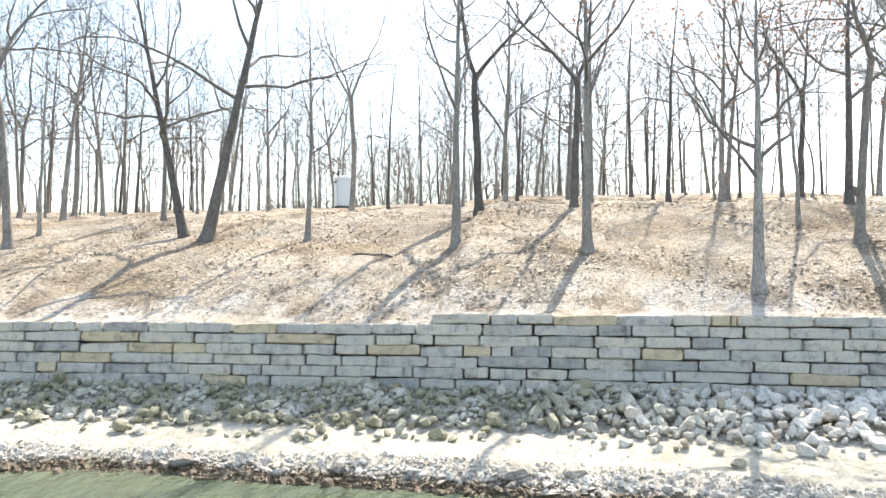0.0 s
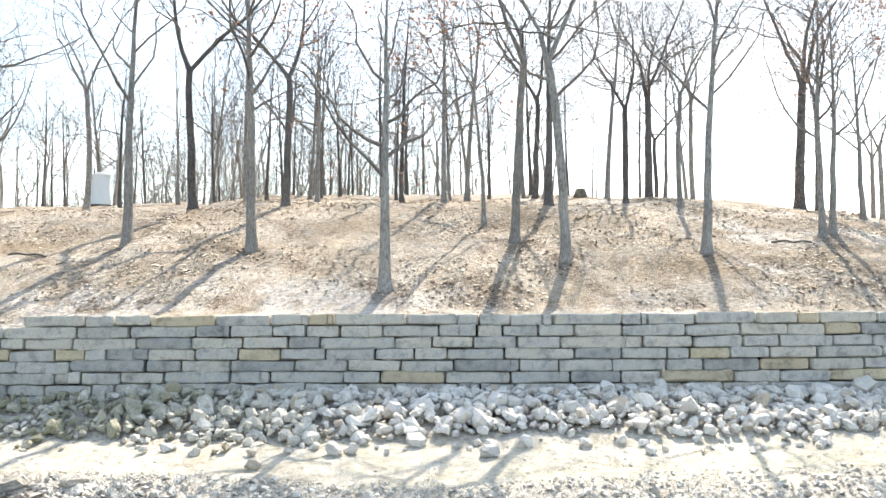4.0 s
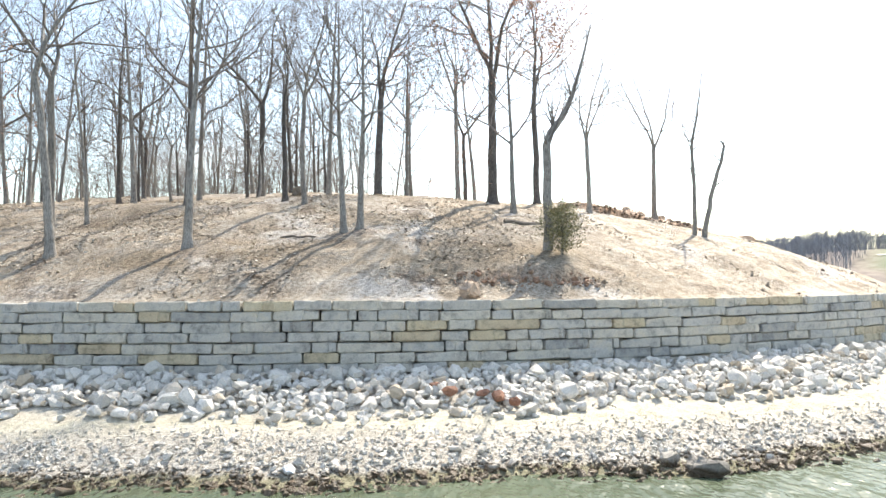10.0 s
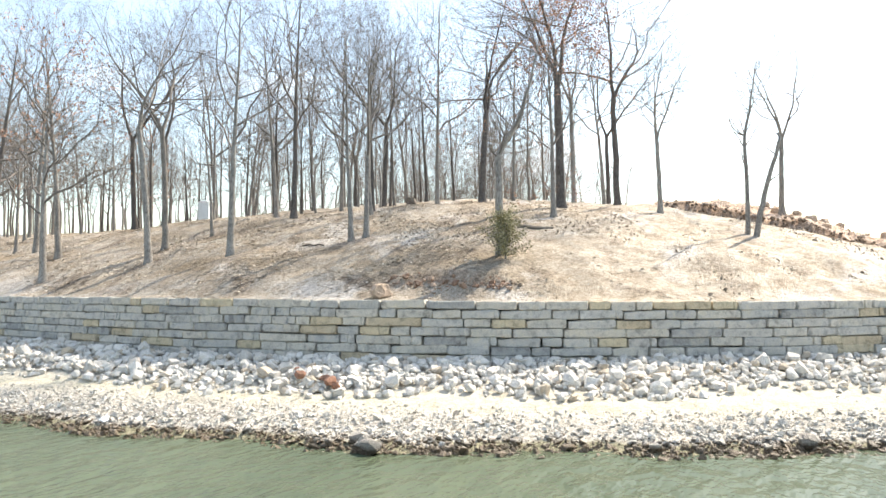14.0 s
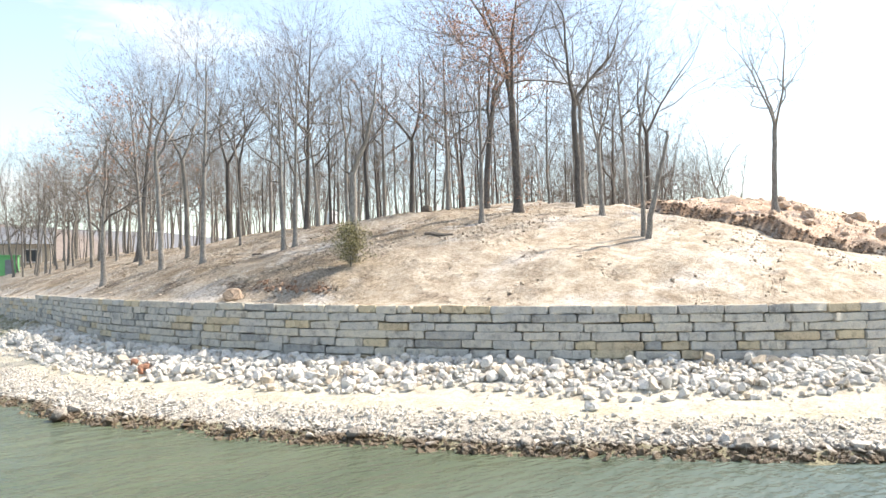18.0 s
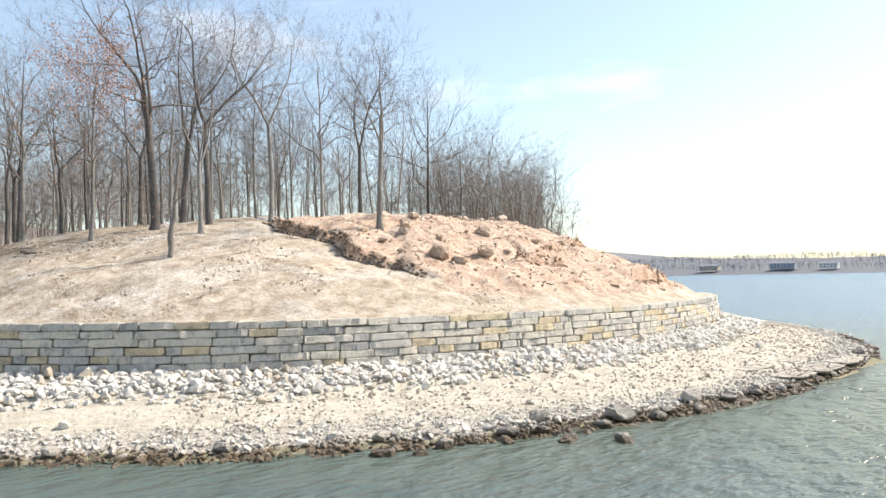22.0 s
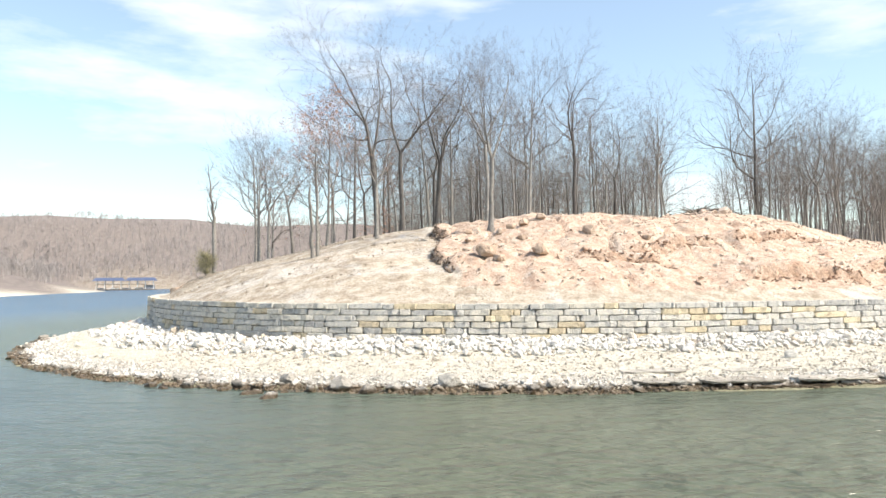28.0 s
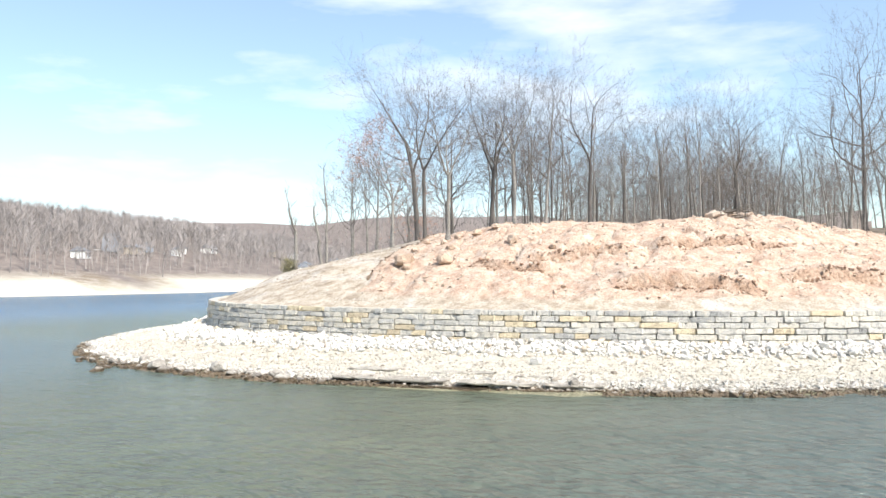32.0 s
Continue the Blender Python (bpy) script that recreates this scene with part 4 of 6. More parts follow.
def stem_tree(name, label, pts, radii, twigs, seed):
    """A broken or bent small tree: one tapering stem with a few branches."""
    rng = np.random.RandomState(seed)
    x, y = pts[0][0], pts[0][1]
    ob = thing(name, label, "tree", pose(x, y, gz(x, y) - 0.05), "trees on the point")
    p = np.array([(a - x, b - y, c) for a, b, c in pts], float)
    k = np.linspace(0, len(p) - 1, 14)
    q = np.stack([np.interp(k, np.arange(len(p)), p[:, i]) for i in range(3)], 1) + np.vstack([np.zeros((1, 3)), rng.normal(0, 0.03, (13, 3))])
    r = np.interp(k, np.arange(len(p)), radii)
    t, c = Tubes(), Tubes()
    t.add(q, r, 8)
    for i in range(twigs):
        f = rng.randint(5, 14)
        a = q[f - 1]
        b = limb_path(rng, a, side_way(rng, np.array([0, 0, 1.0]), rng.uniform(0.5, 1.1)), rng.uniform(0.8, 2.2) * (1.3 - f / 16), 5, 0.12, 0.2)
        c.add(b, np.linspace(max(r[f - 1] * 0.4, 0.015), 0.006, 6), 4)
        for _ in range(5):
            e = b[rng.randint(2, 6)]
            c.add(limb_path(rng, e, side_way(rng, np.array([0, 0, 1.0]), rng.uniform(0.3, 1.0)), rng.uniform(0.3, 0.9), 3, 0.1, 0.2), np.linspace(0.01, 0.004, 4), 3)
    piece("trunk", t.mesh("trunk", M_BARK), ob)
    piece("crown", c.mesh("crown", M_TWIG), ob)


stem_tree("tree", "weathered broken-topped tree with a scarred grey trunk", [(34.5, 26.0, 0), (34.55, 26.0, 2.2), (34.5, 26, 4.3), (34.95, 26.05, 4.9), (35.5, 26.1, 5.7), (35.8, 26.1, 6.9), (36.3, 26.1, 8.6)], [0.21, 0.17, 0.15, 0.12, 0.09, 0.06, 0.02], 16, 3)
stem_tree("tree", "thin bent bare tree, one of a pair", [(43.25, 36.15, 0), (43.3, 36.15, 2.0), (43.2, 36.1, 4.5), (43.5, 36.1, 6.4), (43.8, 36.2, 8.4)], [0.13, 0.10, 0.08, 0.05, 0.015], 18, 5)
stem_tree("tree", "leaning dead trunk with a snapped top", [(43.65, 35.9, 0), (43.95, 35.9, 1.6), (44.35, 35.9, 3.2), (44.75, 35.95, 4.6), (44.7, 36, 4.9)], [0.15, 0.12, 0.10, 0.07, 0.04], 3, 6)


def plant():
    """The wood on top and on the far slopes, thinned out where the hill is bare."""
    rng, done, rest = np.random.RandomState(31), [], []
    for k in range(16000):
        x, y = rng.uniform(-75, 40), rng.uniform(30, 128)
        if len(done) >= 450:
            break
        d = near_line(np.array([x]), np.array([y]))[0][0]
        edge = 5.0 if y > 70 else (6.0 if x < -24 else 20.0)
        gap = x > -35 and (0.24 < (y - 47.1) / (97.2 - x) < 0.31 or 0.105 < (y - 60.8) / (98.6 - x) < 0.17)
        if d < edge or x > 72 - 0.657 * (y - 12) or (x > 30 and 40 < y < 73) or (x > 20 and y < 47) or gap or (abs(x + 7) < 3.2 and 40 < y < 60):
            continue
        if (y > 75 and x < -12 and rng.rand() < 0.75) or (x < -45 and rng.rand() < 0.5) or (x < -26 and y > 62 and rng.rand() < 0.6):
            continue
        if y < 58 and -24 < x < 30 and rng.rand() < 0.25:
            continue
        if any((x - a) ** 2 + (y - b) ** 2 < (2.3 if y > 64 and x > 5 else 4.4) for a, b in done):
            continue
        done.append((x, y))
        kind, size, turn = "wood_" + "abcdeabdcbde"[rng.randint(12)], rng.uniform(0.75, 1.08) * (np.interp(x, [10, 42], [0.86, 0.62]) if y > 62 else 1.0), rng.uniform(0, 360)
        if y < 74 and -26 < x:
            tree(kind, x, y, size, turn, "wood on the hilltop")
        else:
            rest.append((kind, pose(x, y, gz(x, y) - 0.05, 0, 0, turn) @ Matrix.Diagonal((size, size, size, 1))))
    back = thing("wood_behind", "dense bare grey wood on the back slopes", "wood", kind="stuff")
    for name, k in (("trunk", 0), ("crown", 1)):
        V, F, base = [], [], 0
        for kind, m in rest:
            v, f = mesh_arrays(next(c for c in BASE[kind].children if c.name.startswith(name)).data)
            a = np.array(m)
            V.append(v @ a[:3, :3].T + a[:3, 3])
            F.append(f + base)
            base += len(v)
        me = fast_mesh(name + "_mass", np.vstack(V), np.vstack(F), M_TWIG if k else M_BARK)
        me.polygons.foreach_set("use_smooth", [True] * len(me.polygons))
        tagged(piece(name + "_mass", me, back), kind="stuff")


def mesh_arrays(me):
    v, f = np.empty(len(me.vertices) * 3, np.float32), np.empty(len(me.loops), np.int32)
    me.vertices.foreach_get("co", v)
    me.loops.foreach_get("vertex_index", f)
    return v.reshape(-1, 3), f.reshape(-1, 3)


plant()

# ---- the shore wall ----
def block_meshes():
    """Long quarried blocks, their edges worn, chipped and uneven: seven chamfered rings along the length."""
    rng, out = np.random.RandomState(3), []
    for i in range(18):
        V, F, ys, zs = [], [], 0.35, 0.151
        cuts = [-0.5, -0.47] + sorted(rng.uniform(-0.4, 0.4, 3)) + [0.47, 0.5]
        tilt, sag = rng.normal(0, 0.008), rng.normal(0, 0.010)
        for k, x in enumerate(cuts):
            end = k in (0, 6)
            shrink = rng.uniform(0.02, 0.055) if end else 0
            a, b = ys - shrink + rng.normal(0, 0.024), zs - shrink * 0.8 + rng.normal(0, 0.005)
            e = [rng.uniform(0.012, 0.05) + 0.03 * end for _ in range(4)]
            up = tilt * x * 2 + sag * (1 - 4 * x * x) * 0.5
            ring = [(-a + e[0], -b), (a - e[1], -b), (a, -b + e[1]), (a, b - e[2] + up), (a - e[2], b + up), (-a + e[3], b + up), (-a, b - e[3] + up), (-a, -b + e[0])]
            V += [(x + rng.normal(0, 0.004), p + rng.normal(0, 0.010), q + rng.normal(0, 0.004)) for p, q in ring]
        for k in range(6):
            for q in range(8):
                F.append((k * 8 + q, (k + 1) * 8 + q, (k + 1) * 8 + (q + 1) % 8, k * 8 + (q + 1) % 8))
        F += [tuple(range(8)), tuple(range(55, 47, -1))]
        out.append(mesh_of("stone_block", V, [f[::-1] for f in F], M_BLOCK))
    return out


def make_wall():
    rng, blocks = np.random.RandomState(5), block_meshes()
    cuts = np.linspace(S0, S_END, 6)
    spans = [("wall_%d" % (i + 1), cuts[i], cuts[i + 1]) for i in range(5)]
    walls = []
    for name, a, b in spans:
        walls.append((tagged(new(name), "dry-laid wall of long grey and buff limestone blocks", "retaining wall", kind="structure"), a, b))
    for course in range(8):
        s = S0 + rng.uniform(0, 1)
        while s < S_END:
            size = float(np.clip(rng.normal(1.28, 0.36), 0.6, 2.3))
            if course == 0 and s < STEP:
                if s + size > STEP:
                    s = STEP
                else:
                    s += size
                    continue
            mid = s + size / 2
            x, y, tx, ty = along(mid)
            off = 0.47 - 0.028 * course + rng.normal(0, 0.018)
            z = float(wall_top(mid)) - 0.155 - 0.312 * course + rng.normal(0, 0.006)
            owner = next(w for w, a, b in walls if mid <= b or b == S_END)
            m = pose(x - ty * off, y + tx * off, z, rng.normal(-3.5, 1.3), rng.normal(0, 0.35), math.degrees(math.atan2(ty, tx)) + rng.normal(0, 1.4))
            me = blocks[rng.randint(len(blocks))]
            ob = piece("stone_block", me, owner, m @ Matrix.Diagonal((size - rng.uniform(0.018, 0.06), 1, rng.uniform(0.94, 1.0), 1)))
            s += size
    return walls


make_wall()


# ---- riprap, cobbles and boulders ----
def shore_points(rng, n, s0, s1, u0, u1, fine=True):
    s, u = rng.uniform(s0, s1, n), rng.uniform(0, 1, n)
    xs, ys = np.interp(s, ARC, LINE[:, 0]), np.interp(s, ARC, LINE[:, 1])
    x2, y2 = np.interp(s + 0.3, ARC, LINE[:, 0]), np.interp(s + 0.3, ARC, LINE[:, 1])
    n2 = np.hypot(x2 - xs, y2 - ys)
    tx, ty = (x2 - xs) / n2, (y2 - ys) / n2
    w = water_width(s)
    d = u0(s, w) + (u1(s, w) - u0(s, w)) * u
    return xs + ty * d, ys - tx * d, s, d, u


def make_shore():
    rng = np.random.RandomState(17)
    rip = tagged(new("riprap"), "bank of broken white limestone at the foot of the wall", "riprap", kind="structure")
    x, y, s, d, u = shore_points(rng, 20000, S0, S_END, lambda s, w: 0.15 + 0 * s, lambda s, w: np.interp(s, [STEP - 5, STEP + 12, S_53, S_57, S_62], [3.2, 3.7, 3.5, 3.3, 3.0]) * (0.85 + 0.3 * vnoise(s, s * 0, 3.0)))
    keep = ((u < 0.72) | (rng.rand(len(u)) < np.where(x < 22, 0.14, 0.35))) & ((s > STEP + 4) | (rng.rand(len(u)) < 0.75))
    x, y, s, d, u = x[keep], y[keep], s[keep], d[keep], u[keep]
    size = np.clip(rng.lognormal(np.log(0.26), 0.38, len(x)), 0.12, 0.7) * np.where(s < STEP + 3, 0.8, 1.0) * np.interp(x, [40, 54], [1.0, 0.85])
    heap = np.interp(s, [STEP + 2, STEP + 5, STEP + 18, STEP + 24, S_41], [0.12, 0.3, 0.28, 0.1, 0.04]) * np.interp(u, [0, 0.25, 0.6, 0.85], [0.6, 1.0, 0.75, 0.0])
    z = ground(x, y) + size * rng.uniform(0.1, 0.35, len(x)) + heap * rng.uniform(0.2, 1.0, len(x))
    near = (x > 2) & (x < 36) & (size > 0.3) & (u > 0.25)
    idx = np.nonzero(near)[0][:300]
    rest = np.ones(len(x), bool)
    rest[idx] = False
    singles = [fast_mesh("riprap_stone", v, f, M_RIPRAP_ONE) for v, f in ROCKS]
    turn = turn_matrices(rng, len(idx), 0.5)
    for k, i in enumerate(idx):
        m = Matrix([list(turn[k][0] * size[i]) + [x[i]], list(turn[k][1] * size[i]) + [y[i]], list(turn[k][2] * size[i]) + [z[i]], [0, 0, 0, 1]])
        piece("riprap_stone", singles[rng.randint(len(singles))], rip, m)
    strewn("riprap_bank", ROCKS, np.stack([x, y, z], 1)[rest], size[rest], rng, M_RIPRAP, rip)
    # cobbles by the water
    cob = tagged(new("shore_cobbles"), "tumbled stones along the waterline", "cobbles", kind="structure")
    x, y, s, d, u = shore_points(rng, 58000, S_W, S_END, lambda s, w: w - np.interp(s, [STEP - 4, STEP + 10, STEP + 24, S_53, S_57], [0.9, 1.4, 3.5, 2.5, 2.2]), lambda s, w: w + 0.5)
    size = np.clip(rng.lognormal(np.log(0.12), 0.42, len(x)), 0.06, 0.45) * (0.55 + 0.7 * u) * np.interp(x, [36, 54], [0.92, 1.1])
    z = ground(x, y)
    ok = (z > -0.16) & ~((s > arc_at(57, 52.6)) & (s < arc_at(56, 63)) & (u > 0.82)) & (rng.rand(len(u)) < 0.4 + 0.9 * u)
    x, y, size, z = x[ok], y[ok], size[ok], z[ok]
    p, large = np.stack([x, y, z + size * 0.16], 1), size > 0.12
    strewn("large_cobbles", PEBBLES, p[large], size[large], rng, M_COBBLE, cob)
    strewn("small_cobbles", GRAVEL, p[~large], size[~large], rng, M_COBBLE, cob)
    x, y, s, d, u = shore_points(rng, 15000, S_W, S_END, lambda s, w: 2.5 + 0 * s, lambda s, w: w - 0.3)
    size = np.clip(rng.lognormal(np.log(0.05), 0.45, len(x)), 0.03, 0.2) * np.interp(x, [12, 24, 46, 56], [0.65, 1.0, 0.9, 1.25])
    strewn("beach_gravel", GRAVEL, np.stack([x, y, ground(x, y) + size * 0.12], 1), size, rng, M_COBBLE, cob)
    # finer rubble on the wider east beach
    x, y, s, d, u = shore_points(rng, 7500, arc_at(53, 33), S_END, lambda s, w: 2.6 + 0 * s, lambda s, w: w - 0.4)
    size = np.clip(rng.lognormal(np.log(0.085), 0.5, len(x)), 0.04, 0.4)
    strewn("beach_rubble", PEBBLES, np.stack([x, y, ground(x, y) + size * 0.1], 1), size, rng, M_EASTSTONE, cob)


make_shore()


# ---- single stones and finds on the shore and the slope ----
def lone_rock(name, label, x, y, size, mat, seed, sink=0.2, flat=0.7, category="rock", group="", z=None):
    rng = np.random.RandomState(seed)
    v, f = hull_rock(rng, 30, flat)
    bm = bmesh.new()
    vs = [bm.verts.new(p) for p in v * size * (1.0, rng.uniform(0.7, 1.0), 1.0)]
    for t in f:
        bm.faces.new([vs[k] for k in t])
    bmesh.ops.subdivide_edges(bm, edges=bm.edges, cuts=2, use_grid_fill=True)
    bm.normal_update()
    for q in bm.verts:
        q.co += q.normal * size * (0.07 * (float(vnoise(q.co.x * 9 / size + seed, q.co.y * 9 / size + q.co.z * 7 / size, 1.0)) - 0.5) + rng.normal(0, 0.008))
    v = np.array([q.co for q in bm.verts])
    me = bpy.data.meshes.new(name)
    bm.to_mesh(me)
    bm.free()
    me.materials.append(mat)
    h = (gz(x, y) if z is None else z) - v[:, 2].min() * (1 - sink) * 1.0
    ob = new(name, me)
    ob.matrix_basis = pose(x, y, h, rng.uniform(-8, 8), rng.uniform(-8, 8), rng.uniform(0, 360))
    return tagged(ob, label, category, group)


lone_rock("boulder", "half-sunken grey boulder just off the shore", 68.0, 39.3, 0.85, M_BOULDER, 101, 0.3, 0.6, group="boulders along the shore", z=-0.12)
for i, (x, y, size) in enumerate(((65.3, 37.4, 0.8), (65.8, 36.9, 0.6), (66.8, 38.3, 1.05), (64.8, 39.3, 0.8), (66.1, 41.7, 1.1), (66.7, 42.9, 0.95), (66.0, 46.0, 1.15), (67.0, 44.9, 0.75), (65.0, 35.2, 0.65), (64.5, 33.4, 0.85), (64.2, 35.4, 0.5), (66.3, 40.5, 0.65), (66.6, 47.4, 0.7), (66.9, 50.8, 0.8), (65.6, 38.6, 0.55), (66.4, 39.5, 0.6), (66.5, 43.8, 0.7), (66.7, 49.2, 0.75), (66.8, 51.9, 0.6), (66.2, 48.3, 0.55), (65.2, 34.2, 0.5))):
    lone_rock("boulder", "dark weathered boulder, wet at the foot, at the water's edge", x, y, size, M_BOULDER, 210 + i, 0.35, 0.6, group="boulders along the shore")
lone_rock("boulder", "dark grey boulder at the water's edge", 36.0, 12.8, 1.0, M_BOULDER, 102, 0.35, 0.55, group="boulders along the shore")
for i, (x, y, off, size) in enumerate(((57.3, 49.8, 0.6, 0.8), (55.8, 36.8, 0.6, 0.7),
                                       (54.5, 34.6, 0.4, 0.7), (52, 31.2, 0.5, 0.6), (49, 28.4, 0.4, 0.7), (46, 26.3, 0.3, 0.6), (42, 24, 0.4, 0.7), (34, 20.8, 0.3, 0.6), (-1.5, 23.2, 0.2, 0.6), (-6, 23.7, 0.1, 0.7),
                                       (2.2, 22.6, 0.3, 0.8), (3.0, 22.5, 0.5, 0.6), (55.6, 62.4, 0.5, 0.8))):
    bx, by, tx, ty = along(arc_at(x, y))
    u = float(water_width(arc_at(x, y))) - off
    lone_rock("boulder", "rough grey boulder among the shore stones", bx + ty * u, by - tx * u, size, M_BOULDER, 110 + i, 0.4, 0.6, group="boulders along the shore")
for i, (x, y, size) in enumerate(((8.1, 17.7, 0.55), (6.4, 17.2, 0.4), (11.5, 17.0, 0.5), (24.2, 16.3, 0.6), (19.2, 16.6, 0.42), (60.6, 61.3, 0.7), (56.5, 27.6, 0.5), (49.7, 22.6, 0.5), (15.0, 16.6, 0.45), (28.6, 15.5, 0.4))):
    lone_rock("beach_stone", "pale loose stone lying on the gravel beach", x, y, size, M_RIPRAP_ONE, 140 + i, 0.25, group="loose stones on the beach")
for i, (x, y, size) in enumerate(((30.7, 17.5, 0.5), (30.3, 17.9, 0.4), (32.0, 17.3, 0.55), (31.6, 17.6, 0.4), (32.4, 17.0, 0.35))):
    lone_rock("red_stone", "rust-red stone among the white riprap", x, y, size, M_REDROCK, 160 + i, 0.0, group="red stones in the riprap", z=gz(x, y) + 0.12)
lone_rock("boulder", "reddish boulder resting on the slope above the wall", 31.4, 21.6, 1.0, M_CLAYROCK, 171, 0.3)
for i, (x, y, size) in enumerate(((50.2, 47.7, 1.5), (51.0, 48.4, 0.9), (50.3, 50.9, 1.4), (46.7, 54.3, 1.2), (47.6, 50.0, 0.8), (46.0, 48.6, 0.9), (45.2, 49.4, 0.8), (44.0, 50.3, 0.9), (46.8, 46.6, 0.6), (48.6, 46.4, 0.5),
                                  (43.3, 51.5, 0.8), (47.9, 57.6, 0.7), (46.2, 60.1, 0.6), (49.4, 53.6, 0.6), (44.9, 46.6, 0.55))):
    lone_rock("clay_boulder", "clay-covered boulder in the spoil heap", x, y, size, M_CLAYROCK, 180 + i, 0.35, group="boulders in the spoil")


def make_ledges():
    """Pale bedded slabs that overhang the water on the east side, with thinner beds under them and steps above."""
    rng, grit = np.random.RandomState(41), []

    def slab(s, u, lx, ly, z, thick, label):
        x, y, tx, ty = along(s)
        n = 34
        a = np.linspace(0, 2 * np.pi, n, endpoint=False)
        r = 1 / (np.abs(np.cos(a)) ** 7 + np.abs(np.sin(a)) ** 7) ** (1 / 7) * (1 + rng.normal(0, 0.035, n))
        top = np.stack([np.cos(a) * r * lx / 2, np.sin(a) * r * ly / 2, rng.normal(0, 0.010, n)], 1)
        lip = top * (0.995, 0.985, 1) - (0, 0, thick * 0.45)
        low = top * (0.97, 0.9, 1) - (0, 0, thick)
        lip[:, :2] += rng.normal(0, 0.02, (n, 2))
        low[:, :2] += rng.normal(0, 0.03, (n, 2))
        V = np.vstack([top, lip, low, [top.mean(0) + (0, 0, 0.015)], [low.mean(0)]])
        F = [(3 * n, j, (j + 1) % n) for j in range(n)] + [(3 * n + 1, 2 * n + (j + 1) % n, 2 * n + j) for j in range(n)]
        for k in (0, n):
            F += [(k + j, k + n + j, k + n + (j + 1) % n) for j in range(n)] + [(k + j, k + n + (j + 1) % n, k + (j + 1) % n) for j in range(n)]
        ob = new("rock_ledge", fast_mesh("rock_ledge", V, np.array(F), M_LEDGE))
        ob.matrix_basis = pose(x + ty * u, y - tx * u, z, rng.normal(0, 0.8), rng.normal(0, 0.5), math.degrees(math.atan2(ty, tx)) + rng.normal(0, 1.5))
        tagged(ob, label, "rock ledge", "ledges on the east shore")

    for y, u, lx, ly, z, thick in ((53.2, 8.6, 2.4, 1.4, 0.32, 0.09), (55.9, 8.8, 3.2, 1.4, 0.35, 0.10), (59.0, 8.9, 3.4, 1.4, 0.35, 0.10), (61.9, 8.8, 2.6, 1.4, 0.32, 0.09)):
        slab(arc_at(57, y), u, lx, ly, z, thick, "pale bedded rock slab overhanging the water")
        bx, by, tx, ty = along(arc_at(57, y))
        n = int(26 * lx)
        a, c, size = rng.uniform(-0.46, 0.46, n) * lx, ly * (0.42 - 0.85 * rng.rand(n) ** 0.6), np.clip(rng.lognormal(np.log(0.07), 0.45, n), 0.03, 0.22)
        grit.append(np.stack([bx + ty * (u - c) + tx * a, by - tx * (u - c) + ty * a, z + size * 0.12, size], 1))
    for y, u, lx, ly, z, thick in ((54.0, 8.9, 3.0, 1.0, 0.12, 0.14), (57.2, 9.1, 3.6, 1.0, 0.13, 0.14), (60.8, 9.1, 3.6, 1.0, 0.12, 0.14)):
        slab(arc_at(57, y), u, lx, ly, z, thick, "dark wet rock bed under the overhanging slabs")
    for y, u, lx, ly, z, thick in ((54.2, 6.9, 2.6, 1.0, 0.51, 0.10), (57.6, 7.0, 3.0, 0.9, 0.50, 0.10), (60.8, 7.3, 2.2, 0.8, 0.46, 0.10)):
        slab(arc_at(57, y), u, lx, ly, z, thick, "low step of bedded rock on the beach")
    grit = np.vstack(grit)
    strewn("ledge_rubble", PEBBLES, grit[:, :3], grit[:, 3], rng, M_EASTSTONE, bpy.data.objects["shore_cobbles"])


make_ledges()


